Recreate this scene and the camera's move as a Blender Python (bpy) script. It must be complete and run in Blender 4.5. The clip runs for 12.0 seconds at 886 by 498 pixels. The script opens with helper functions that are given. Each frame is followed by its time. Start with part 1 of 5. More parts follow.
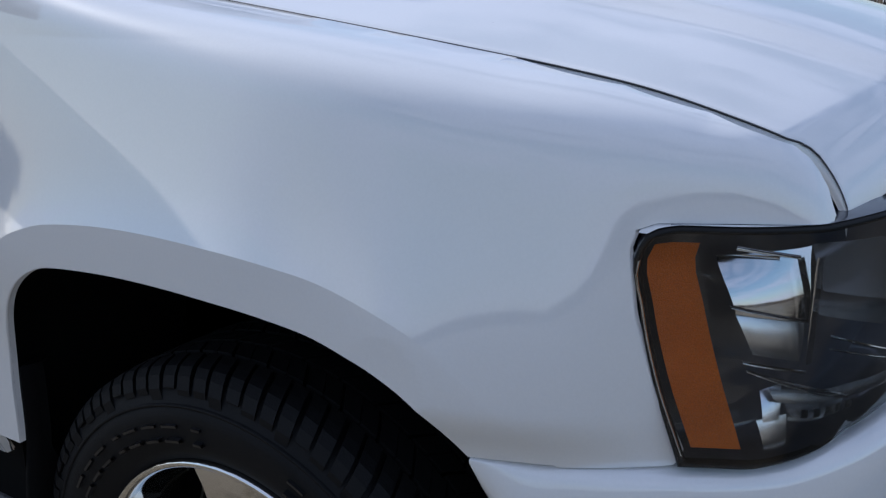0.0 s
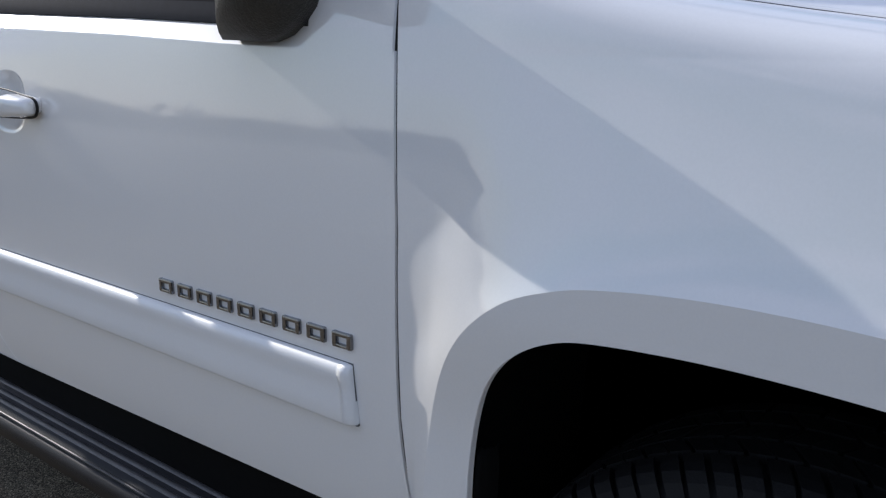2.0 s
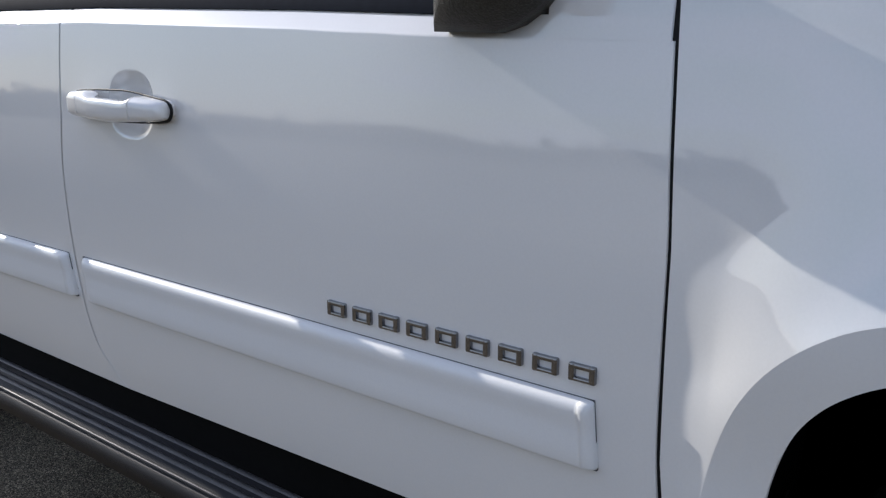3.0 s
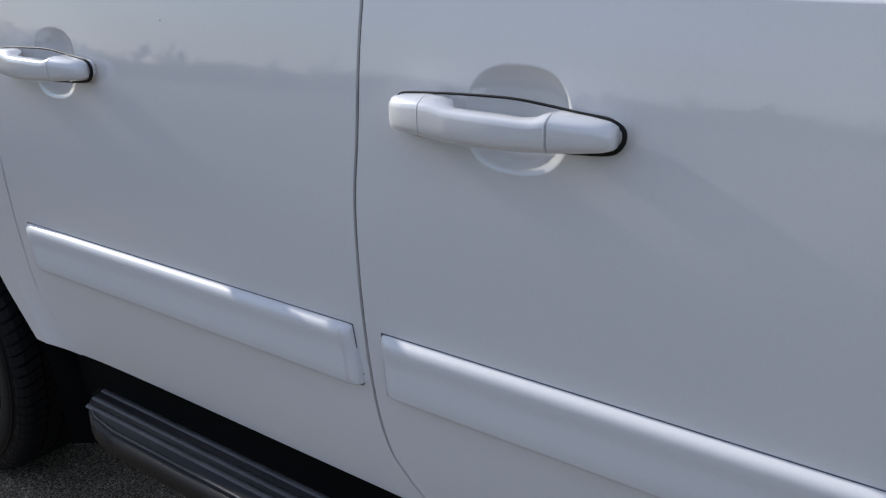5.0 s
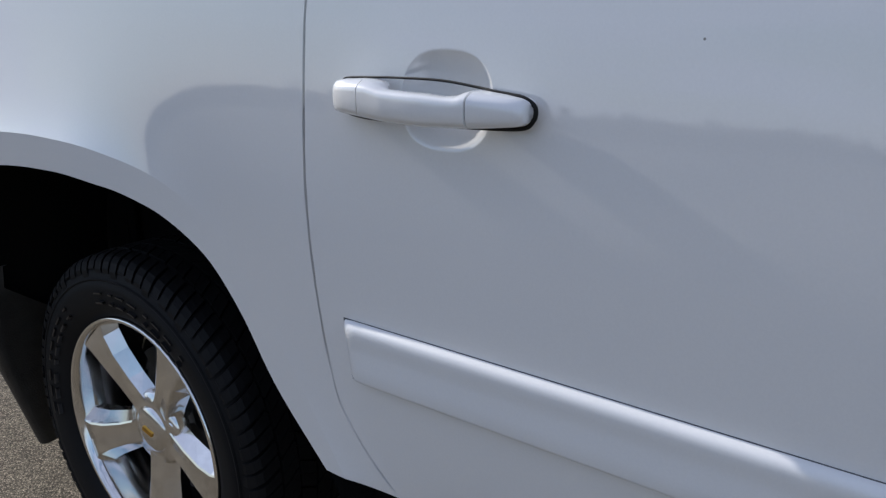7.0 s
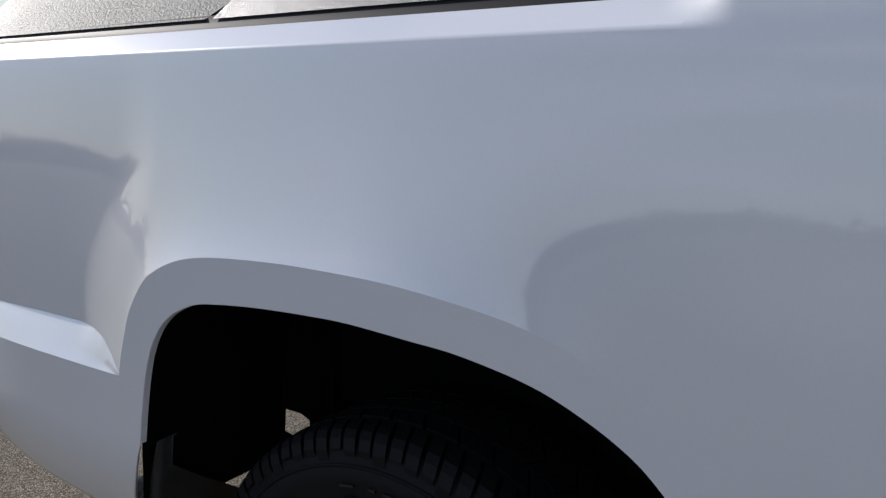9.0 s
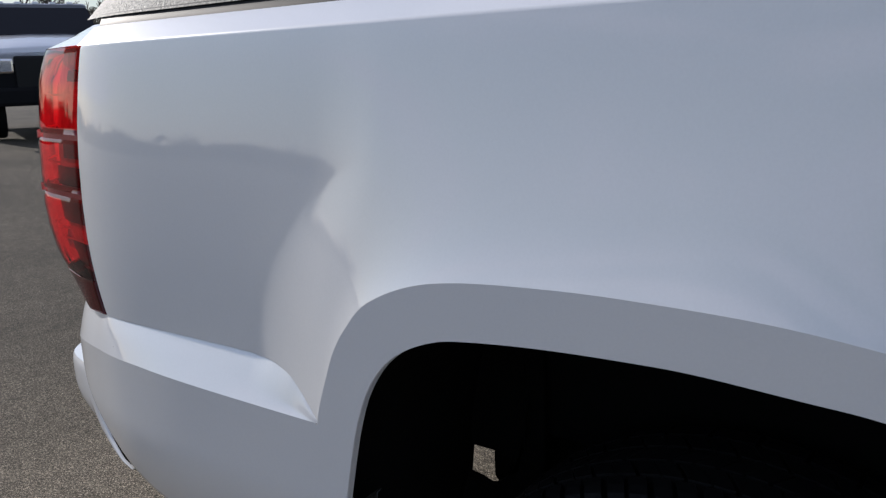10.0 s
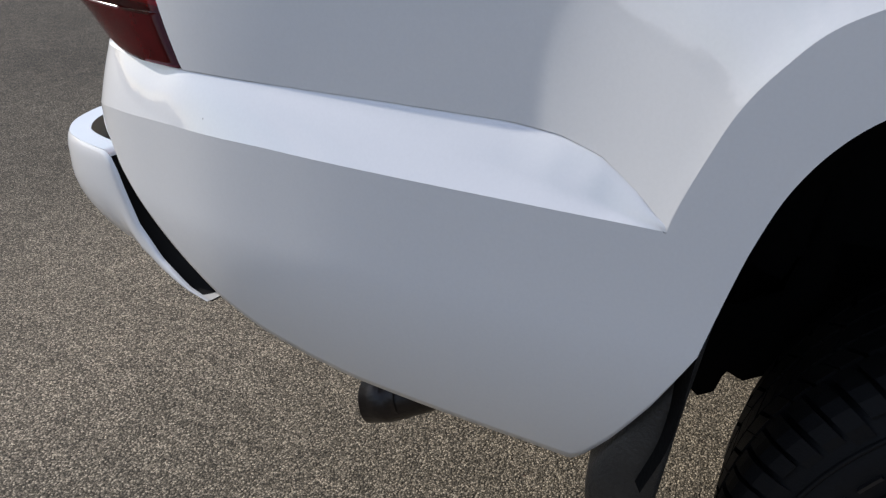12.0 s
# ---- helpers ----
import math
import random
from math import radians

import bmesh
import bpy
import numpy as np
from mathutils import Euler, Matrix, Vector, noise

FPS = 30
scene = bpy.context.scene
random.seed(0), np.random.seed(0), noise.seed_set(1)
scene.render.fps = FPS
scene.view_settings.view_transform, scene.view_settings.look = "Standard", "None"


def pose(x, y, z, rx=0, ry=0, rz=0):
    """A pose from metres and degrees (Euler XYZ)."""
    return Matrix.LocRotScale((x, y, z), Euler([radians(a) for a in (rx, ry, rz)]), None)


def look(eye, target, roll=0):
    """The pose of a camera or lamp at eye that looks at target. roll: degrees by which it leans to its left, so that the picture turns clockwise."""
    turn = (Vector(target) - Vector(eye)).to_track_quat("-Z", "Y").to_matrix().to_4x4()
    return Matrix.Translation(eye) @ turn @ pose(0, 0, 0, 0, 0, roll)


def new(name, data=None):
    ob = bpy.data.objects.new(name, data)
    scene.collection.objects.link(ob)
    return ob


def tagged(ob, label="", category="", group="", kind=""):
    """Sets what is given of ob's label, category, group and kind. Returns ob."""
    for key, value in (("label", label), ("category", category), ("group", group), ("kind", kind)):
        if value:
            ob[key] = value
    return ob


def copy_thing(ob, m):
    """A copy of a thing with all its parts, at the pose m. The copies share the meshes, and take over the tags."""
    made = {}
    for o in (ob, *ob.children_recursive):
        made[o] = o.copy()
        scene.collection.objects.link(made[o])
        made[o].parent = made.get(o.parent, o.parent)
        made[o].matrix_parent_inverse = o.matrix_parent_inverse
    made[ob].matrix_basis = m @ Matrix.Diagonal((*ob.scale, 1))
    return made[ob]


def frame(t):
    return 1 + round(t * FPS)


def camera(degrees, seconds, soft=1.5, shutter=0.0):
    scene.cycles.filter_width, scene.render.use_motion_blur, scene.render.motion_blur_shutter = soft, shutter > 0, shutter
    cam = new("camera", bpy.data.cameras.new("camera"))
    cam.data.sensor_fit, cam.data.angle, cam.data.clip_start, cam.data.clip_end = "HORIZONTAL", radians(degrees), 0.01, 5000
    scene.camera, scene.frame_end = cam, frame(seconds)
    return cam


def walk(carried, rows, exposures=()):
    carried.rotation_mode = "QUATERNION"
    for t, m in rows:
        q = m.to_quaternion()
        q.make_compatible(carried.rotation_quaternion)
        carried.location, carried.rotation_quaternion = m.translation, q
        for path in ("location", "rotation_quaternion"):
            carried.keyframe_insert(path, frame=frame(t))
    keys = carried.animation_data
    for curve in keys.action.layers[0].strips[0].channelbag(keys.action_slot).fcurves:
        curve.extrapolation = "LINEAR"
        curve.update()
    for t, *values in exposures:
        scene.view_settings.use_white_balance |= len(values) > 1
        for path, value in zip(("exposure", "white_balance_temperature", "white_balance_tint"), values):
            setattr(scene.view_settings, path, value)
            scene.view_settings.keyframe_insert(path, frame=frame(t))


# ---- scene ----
cam = camera(57.0, 12.0, 1.3)
PATH = [
    (0, (0.687, -0.649, 1.235), (-0.267, 1.017, 0.675), 0.6),
    (0.5, (0.573, -0.689, 1.227), (-0.413, 0.969, 0.698), 0.1),
    (1, (0.403, -0.717, 1.226), (-0.728, 0.862, 0.75), -1.2),
    (1.5, (0.25, -0.725, 1.221), (-0.969, 0.782, 0.727), -0.0),
    (2, (0.114, -0.752, 1.214), (-1.063, 0.787, 0.72), 0.5),
    (2.5, (-0.042, -0.803, 1.216), (-1.174, 0.773, 0.732), 0.2),
    (3, (-0.219, -0.827, 1.204), (-1.382, 0.722, 0.706), -0.1),
    (3.2, (-0.305, -0.804, 1.198), (-1.495, 0.724, 0.7), -0.0),
    (4.8, (-0.983, -0.761, 1.253), (-2.113, 0.761, 0.615), 0.0),
    (5, (-1.068, -0.765, 1.248), (-2.193, 0.76, 0.607), -0.6),
    (5.5, (-1.237, -0.769, 1.236), (-2.377, 0.748, 0.606), -1.3),
    (6, (-1.46, -0.753, 1.227), (-2.597, 0.77, 0.604), -2.0),
    (6.5, (-1.674, -0.764, 1.226), (-2.837, 0.745, 0.619), -1.6),
    (7, (-1.885, -0.782, 1.22), (-3.045, 0.74, 0.638), -0.2),
    (7.5, (-2.073, -0.822, 1.222), (-3.24, 0.733, 0.754), 0.0),
    (7.7, (-2.140, -0.830, 1.222), (-3.306, 0.731, 0.782), 0.4),
    (9.3, (-2.804, -0.753, 1.2), (-3.928, 0.857, 0.821), -0.5),
    (9.5, (-2.888, -0.75, 1.201), (-4.035, 0.842, 0.812), -0.8),
    (10, (-3.096, -0.742, 1.203), (-4.255, 0.831, 0.774), -2.0),
    (10.5, (-3.257, -0.738, 1.183), (-4.382, 0.853, 0.731), -2.0),
    (11, (-3.47, -0.716, 1.138), (-4.516, 0.882, 0.544), -2.0),
    (11.3, (-3.579, -0.675, 1.103), (-4.524, 0.939, 0.395), -0.8),
    (11.5, (-3.635, -0.665, 1.08), (-4.513, 0.963, 0.319), -0.2),
    (12, (-3.746, -0.666, 1.025), (-4.506, 0.965, 0.152), 1.8),
]
walk(cam, [(t, look(e, a, r)) for t, e, a, r in PATH], [(0, 0.18, 5900, 10), (3.0, 0.30, 6250, 11), (5.4, 0.10, 6100, 11), (6.2, 0.13, 6100, 11), (7.6, 0.18, 6100, 11), (9.3, -0.05, 6200, 12), (9.7, -0.02, 6200, 12), (10.5, -0.01, 6250, 12), (11.0, 0.16, 6250, 11), (12.0, 0.28, 6250, 11)])

# ---- world and light ----
SUN = Vector((-0.893, 0.011, 0.449)).normalized()
world = bpy.data.worlds.new("sky_world")
scene.world = world
world.use_nodes = True
wn, wl = world.node_tree.nodes, world.node_tree.links
sky = wn.new("ShaderNodeTexSky")
sky.sky_type = "NISHITA"
sky.sun_disc = False
sky.air_density, sky.dust_density, sky.ozone_density = 1.2, 0.6, 2.0
sky.sun_elevation = math.asin(SUN.z)
sky.sun_rotation = math.atan2(SUN.x, SUN.y)
bg = wn["Background"]
bg.inputs["Strength"].default_value = 0.12
wtc = wn.new("ShaderNodeTexCoord")
wmap = wn.new("ShaderNodeMapping")
wmap.inputs["Scale"].default_value = (1.2, 1.6, 7.5)
wmap.inputs["Rotation"].default_value = (0, 0, 0.5)
cloud = wn.new("ShaderNodeTexNoise")
cloud.inputs["Scale"].default_value, cloud.inputs["Detail"].default_value, cloud.inputs["Roughness"].default_value = 1.5, 7, 0.58
# thin streaks of high cloud, denser overhead
wsep = wn.new("ShaderNodeSeparateXYZ")
lift = wn.new("ShaderNodeMath")
lift.operation = "MULTIPLY_ADD"
lift.inputs[1].default_value = 0.20
veil = wn.new("ShaderNodeMapRange")
veil.interpolation_type = "SMOOTHSTEP"
veil.inputs["From Min"].default_value, veil.inputs["From Max"].default_value = 0.49, 0.66
veil.inputs["To Min"].default_value, veil.inputs["To Max"].default_value = 0.04, 0.62
wmix = wn.new("ShaderNodeMix")
wmix.data_type = "RGBA"
wmix.inputs[7].default_value = (5.2, 5.5, 7.1, 1)
wl.new(wtc.outputs["Generated"], wmap.inputs["Vector"])
wl.new(wtc.outputs["Generated"], wsep.inputs[0])
wl.new(wmap.outputs["Vector"], cloud.inputs["Vector"])
wl.new(wsep.outputs["Z"], lift.inputs[0])
wl.new(cloud.outputs["Fac"], lift.inputs[2])
wl.new(lift.outputs[0], veil.inputs["Value"])
wl.new(veil.outputs["Result"], wmix.inputs[0])
haze, hmix = wn.new("ShaderNodeMapRange"), wn.new("ShaderNodeMix")
haze.interpolation_type = "SMOOTHSTEP"
haze.inputs["From Min"].default_value, haze.inputs["From Max"].default_value = 0.0, 0.30
haze.inputs["To Min"].default_value, haze.inputs["To Max"].default_value = 0.62, 0.0
hmix.data_type = "RGBA"
hmix.inputs[7].default_value = (3.3, 3.7, 4.4, 1)
wl.new(wsep.outputs["Z"], haze.inputs["Value"])
wl.new(haze.outputs["Result"], hmix.inputs[0])
wl.new(sky.outputs["Color"], hmix.inputs[6])
wl.new(hmix.outputs[2], wmix.inputs[6])
wl.new(wmix.outputs[2], bg.inputs["Color"])
sun_data = bpy.data.lights.new("sun", "SUN")
sun_data.energy, sun_data.angle, sun_data.color = 4.0, radians(0.53), (1.0, 0.93, 0.84)
sun = new("sun", sun_data)
sun.matrix_world = look(SUN * 30, (0, 0, 0))

# ---- materials ----


def material(name, color, rough=0.5, metal=0.0, coat=0.0, coat_rough=0.03, bump=0.0, scale=60.0, vary=0.0, vary_scale=4.0, spec=0.5):
    """A principled material with colour variation at two scales and a fine relief."""
    m = bpy.data.materials.new(name)
    m.use_nodes = True
    n, l = m.node_tree.nodes, m.node_tree.links
    p = n["Principled BSDF"]
    p.inputs["Base Color"].default_value = (*color, 1)
    p.inputs["Roughness"].default_value = rough
    p.inputs["Metallic"].default_value = metal
    p.inputs["Coat Weight"].default_value = coat
    p.inputs["Coat Roughness"].default_value = coat_rough
    p.inputs["Coat IOR"].default_value = 1.75
    p.inputs["Specular IOR Level"].default_value = spec
    tc = n.new("ShaderNodeTexCoord")
    if vary:
        big = n.new("ShaderNodeTexNoise")
        big.inputs["Scale"].default_value = vary_scale
        big.inputs["Detail"].default_value = 6
        fine = n.new("ShaderNodeTexNoise")
        fine.inputs["Scale"].default_value = scale
        fine.inputs["Detail"].default_value = 4
        mix = n.new("ShaderNodeMath")
        mix.operation = "ADD"
        ramp = n.new("ShaderNodeMapRange")
        ramp.inputs["From Min"].default_value, ramp.inputs["From Max"].default_value = 0.7, 1.3
        ramp.inputs["To Min"].default_value, ramp.inputs["To Max"].default_value = 1 - vary, 1 + vary
        hsv = n.new("ShaderNodeHueSaturation")
        hsv.inputs["Color"].default_value = (*color, 1)
        l.new(tc.outputs["Object"], big.inputs["Vector"])
        l.new(tc.outputs["Object"], fine.inputs["Vector"])
        l.new(big.outputs["Fac"], mix.inputs[0])
        l.new(fine.outputs["Fac"], mix.inputs[1])
        l.new(mix.outputs[0], ramp.inputs["Value"])
        l.new(ramp.outputs["Result"], hsv.inputs["Value"])
        l.new(hsv.outputs["Color"], p.inputs["Base Color"])
    if bump:
        tex = n.new("ShaderNodeTexNoise")
        tex.inputs["Scale"].default_value = scale
        tex.inputs["Detail"].default_value = 5
        b = n.new("ShaderNodeBump")
        b.inputs["Strength"].default_value = bump
        b.inputs["Distance"].default_value = 0.002
        l.new(tc.outputs["Object"], tex.inputs["Vector"])
        l.new(tex.outputs["Fac"], b.inputs["Height"])
        l.new(b.outputs["Normal"], p.inputs["Normal"])
    return m


PAINT = material("white_paint", (0.76, 0.76, 0.75), 0.35, coat=1.0, coat_rough=0.03, vary=0.02, scale=300, vary_scale=1.5)
PAINT.node_tree.nodes["Principled BSDF"].inputs["Coat IOR"].default_value = 1.95
# a few fine specks of road dirt on the paint
pn, pl = PAINT.node_tree.nodes, PAINT.node_tree.links
spot, size, dark = pn.new("ShaderNodeTexVoronoi"), pn.new("ShaderNodeMapRange"), pn.new("ShaderNodeMix")
spot.inputs["Scale"].default_value = 6.0
size.inputs["From Min"].default_value, size.inputs["From Max"].default_value = 0.006, 0.011
dark.data_type = "RGBA"
dark.inputs[6].default_value = (0.16, 0.14, 0.12, 1)
spot_at = pn.new("ShaderNodeTexCoord")
pl.new(spot_at.outputs["Object"], spot.inputs["Vector"])
pl.new(spot.outputs["Distance"], size.inputs["Value"])
pl.new(size.outputs["Result"], dark.inputs[0])
pl.new(pn["Principled BSDF"].inputs["Base Color"].links[0].from_socket, dark.inputs[7])
pl.new(dark.outputs[2], pn["Principled BSDF"].inputs["Base Color"])
SATIN = material("white_moulding_paint", (0.76, 0.76, 0.75), 0.45, coat=0.3, coat_rough=0.2, vary=0.02, scale=300)
BLACK = material("black_plastic", (0.018, 0.018, 0.019), 0.5, bump=0.3, scale=900, vary=0.2)
# deep wheel-well shade is put into this base, far below black plastic
LINER_SHADE = material("wheel_liner", (0.003, 0.003, 0.003), 0.9, spec=0.1, bump=0.5, scale=200, vary=0.3)
# near-zero base: the crushed shadow under the truck is put into this colour
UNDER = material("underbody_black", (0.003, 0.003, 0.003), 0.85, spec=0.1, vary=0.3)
RUBBER = material("tyre_rubber", (0.0055, 0.0055, 0.006), 0.66, spec=0.2, bump=0.25, scale=400, vary=0.25, vary_scale=8)
MARK = material("polished_rubber", (0.010, 0.010, 0.011), 0.30, spec=0.5)
CHROME = material("chrome", (0.78, 0.78, 0.78), 0.06, metal=1.0)
ALLOY = material("polished_alloy", (0.74, 0.73, 0.71), 0.11, metal=1.0, vary=0.05, vary_scale=20)
TEXTURED = material("grained_grey_plastic", (0.19, 0.185, 0.155), 0.6, bump=1.0, scale=210, vary=1.0, spec=0.3)
GASKET = material("black_gasket", (0.004, 0.004, 0.004), 0.55, spec=0.3)
AMBER = material("amber_reflector", (0.66, 0.150, 0.004), 0.3, coat=0.25, bump=0.5, scale=700, vary=0.25, vary_scale=9, spec=0.3)
DARKRED = material("dark_red_lens", (0.062, 0.0008, 0.0020), 0.12, spec=0.35, vary=0.3, vary_scale=18)
RUST = material("sooty_steel", (0.016, 0.011, 0.009), 0.36, metal=0.3, bump=0.3, scale=150, vary=0.4, vary_scale=15)
GOLD = material("gold_badge", (0.65, 0.38, 0.06), 0.3, metal=1.0)
TINTED = material("tinted_glass", (0.012, 0.016, 0.022), 0.03, coat=1.0, spec=0.7)


CLEAR = bpy.data.materials.new("clear_lens")
CLEAR.use_nodes = True
cn, cl = CLEAR.node_tree.nodes, CLEAR.node_tree.links
thru, gloss, fres, cmix = cn.new("ShaderNodeBsdfTransparent"), cn.new("ShaderNodeBsdfGlossy"), cn.new("ShaderNodeFresnel"), cn.new("ShaderNodeMixShader")
thru.inputs["Color"].default_value = (0.90, 0.91, 0.92, 1)
gloss.inputs["Roughness"].default_value = 0.03
fres.inputs["IOR"].default_value = 1.6
cl.new(fres.outputs[0], cmix.inputs[0])
cl.new(thru.outputs[0], cmix.inputs[1])
cl.new(gloss.outputs[0], cmix.inputs[2])
cl.new(cmix.outputs[0], cn["Material Output"].inputs["Surface"])
RED = CLEAR.copy()
RED.name = "red_lamp_lens"
for node in RED.node_tree.nodes:
    if node.type == "BSDF_TRANSPARENT":
        node.inputs["Color"].default_value = (0.72, 0.006, 0.010, 1)
    if node.type == "FRESNEL":
        node.inputs["IOR"].default_value = 1.5


def asphalt():
    m = bpy.data.materials.new("asphalt")
    m.use_nodes = True
    n, l = m.node_tree.nodes, m.node_tree.links
    p = n["Principled BSDF"]
    tc = n.new("ShaderNodeTexCoord")
    vor = n.new("ShaderNodeTexVoronoi")
    vor.inputs["Scale"].default_value = 270
    vor2 = n.new("ShaderNodeTexVoronoi")
    vor2.inputs["Scale"].default_value = 260
    big = n.new("ShaderNodeTexNoise")
    big.inputs["Scale"].default_value, big.inputs["Detail"].default_value = 0.9, 7
    mid = n.new("ShaderNodeTexNoise")
    mid.inputs["Scale"].default_value, mid.inputs["Detail"].default_value = 14, 5
    for t in (vor, vor2, big, mid):
        l.new(tc.outputs["Object"], t.inputs["Vector"])
    stone = n.new("ShaderNodeValToRGB")
    cr = stone.color_ramp
    cr.elements[0].position, cr.elements[0].color = 0.0, (0.052, 0.044, 0.031, 1)
    cr.elements[1].position, cr.elements[1].color = 1.0, (0.42, 0.357, 0.262, 1)
    for pos, c in ((0.40, (0.113, 0.096, 0.069, 1)), (0.78, (0.232, 0.194, 0.142, 1))):
        e = cr.elements.new(pos)
        e.color = c
    sep = n.new("ShaderNodeSeparateColor")
    l.new(vor.outputs["Color"], sep.inputs["Color"])
    l.new(sep.outputs["Red"], stone.inputs["Fac"])
    gap = n.new("ShaderNodeMapRange")
    gap.inputs["From Min"].default_value, gap.inputs["From Max"].default_value = 0.25, 0.75
    gap.inputs["To Min"].default_value, gap.inputs["To Max"].default_value = 1.0, 0.35
    l.new(vor.outputs["Distance"], gap.inputs["Value"])
    wide = n.new("ShaderNodeMapRange")
    wide.inputs["From Min"].default_value, wide.inputs["From Max"].default_value = 0.3, 0.7
    wide.inputs["To Min"].default_value, wide.inputs["To Max"].default_value = 0.78, 1.22
    l.new(big.outputs["Fac"], wide.inputs["Value"])
    place = n.new("ShaderNodeSeparateXYZ")
    l.new(tc.outputs["Object"], place.inputs[0])
    # stone colour scaled along x: 0.70 at -7.5, rising to 1.5 at -4.6
    tone_x = n.new("ShaderNodeMapRange")
    tone_x.interpolation_type = "SMOOTHSTEP"
    tone_x.inputs["From Min"].default_value, tone_x.inputs["From Max"].default_value = -7.5, -4.6
    tone_x.inputs["To Min"].default_value, tone_x.inputs["To Max"].default_value = 0.70, 1.5
    l.new(place.outputs["X"], tone_x.inputs["Value"])
    m3 = n.new("ShaderNodeMath")
    m3.operation = "MULTIPLY"
    midr = n.new("ShaderNodeMapRange")
    midr.inputs["To Min"].default_value, midr.inputs["To Max"].default_value = 0.6, 1.4
    l.new(mid.outputs["Fac"], midr.inputs["Value"])
    m1, m2 = n.new("ShaderNodeMath"), n.new("ShaderNodeMath")
    m1.operation = m2.operation = "MULTIPLY"
    l.new(gap.outputs["Result"], m1.inputs[0])
    l.new(wide.outputs["Result"], m1.inputs[1])
    l.new(m1.outputs[0], m2.inputs[0])
    l.new(midr.outputs["Result"], m2.inputs[1])
    hsv = n.new("ShaderNodeHueSaturation")
    l.new(stone.outputs["Color"], hsv.inputs["Color"])
    l.new(m2.outputs[0], m3.inputs[0])
    l.new(tone_x.outputs["Result"], m3.inputs[1])
    l.new(m3.outputs[0], hsv.inputs["Value"])
    l.new(hsv.outputs["Color"], p.inputs["Base Color"])
    p.inputs["Roughness"].default_value = 0.9
    p.inputs["Specular IOR Level"].default_value = 0.2
    b = n.new("ShaderNodeBump")
    b.inputs["Strength"].default_value, b.inputs["Distance"].default_value = 0.9, 0.0030
    b.invert = True
    l.new(vor.outputs["Distance"], b.inputs["Height"])
    l.new(b.outputs["Normal"], p.inputs["Normal"])
    return m


ASPHALT = asphalt()

# ---- mesh helpers ----


def part(name, bm, mat, parent=None, label="", smooth=True):
    """Links a bmesh as one mesh object, under a thing or a part."""
    me = bpy.data.meshes.new(name)
    bm.normal_update()
    bm.to_mesh(me)
    bm.free()
    for poly in me.polygons:
        poly.use_smooth = smooth
    for one in mat if isinstance(mat, (list, tuple)) else (mat,):
        me.materials.append(one)
    ob = new(name, me)
    if parent is not None:
        ob.parent = parent
        if parent.type == "EMPTY":
            ob.matrix_parent_inverse = Matrix.Translation(-parent.location)
    if label:
        tagged(ob, label)
    return ob


def curve_at(points, n):
    """n points evenly spaced along a smooth (Catmull-Rom) curve through the given points."""
    p = np.array(points, float)
    q = np.vstack([2 * p[0] - p[1], p, 2 * p[-1] - p[-2]])
    out = []
    for i in range(1, len(q) - 2):
        a, b, c, d = q[i - 1], q[i], q[i + 1], q[i + 2]
        for t in np.linspace(0, 1, 24, endpoint=False):
            out.append(0.5 * (2 * b + (c - a) * t + (2 * a - 5 * b + 4 * c - d) * t * t + (3 * b - a - 3 * c + d) * t**3))
    out.append(p[-1])
    return line_at(out, n)


def line_at(points, n):
    """n points evenly spaced along a straight-edged line through the given points."""
    p = np.array(points, float)
    s = np.r_[0, np.cumsum(np.linalg.norm(np.diff(p, axis=0), axis=1))]
    return np.stack([np.interp(np.linspace(0, s[-1], n), s, p[:, k]) for k in range(p.shape[1])], 1)


def grid_mesh(rows, closed=False, flip=False):
    """A bmesh from rows of equally many 3D points."""
    bm = bmesh.new()
    vs = [[bm.verts.new(p) for p in row] for row in rows]
    n = len(rows[0])
    for a, b in zip(vs, vs[1:]):
        for i in range(n if closed else n - 1):
            j = (i + 1) % n
            f = [a[i], a[j], b[j], b[i]]
            try:
                bm.faces.new(f[::-1] if flip else f)
            except ValueError:
                pass
    return bm


def add_box(bm, lo, hi, bevel=0.0):
    m = Matrix.Translation([(a + b) / 2 for a, b in zip(lo, hi)]) @ Matrix.Diagonal([b - a for a, b in zip(lo, hi)] + [1])
    made = bmesh.ops.create_cube(bm, size=1, matrix=m)
    if bevel:
        edges = list({e for v in made["verts"] for e in v.link_edges})
        bmesh.ops.bevel(bm, geom=edges, offset=bevel, segments=2, affect="EDGES", profile=0.6)
    return bm


def box(lo, hi, bevel=0.0):
    return add_box(bmesh.new(), lo, hi, bevel)


def lathe(profile, steps, centre=(0, 0, 0)):
    """Turns (radius, y) points round the y axis."""
    rows = []
    for r, y in profile:
        rows.append([(centre[0] + r * math.cos(a), centre[1] + y, centre[2] + r * math.sin(a)) for a in np.linspace(0, 2 * math.pi, steps, endpoint=False)])
    return grid_mesh(rows, closed=True)


def prism(outline, y0, y1, bevel=0.0):
    """An outline in x and z, given thickness from y0 to y1."""
    bm = bmesh.new()
    f = bm.faces.new([bm.verts.new((x, y0, z)) for x, z in outline])
    got = bmesh.ops.extrude_face_region(bm, geom=[f])
    bmesh.ops.translate(bm, verts=[v for v in got["geom"] if isinstance(v, bmesh.types.BMVert)], vec=(0, y1 - y0, 0))
    bmesh.ops.recalc_face_normals(bm, faces=bm.faces)
    if bevel:
        bmesh.ops.bevel(bm, geom=list(bm.edges), offset=bevel, segments=2, affect="EDGES", profile=0.6)
    return bm


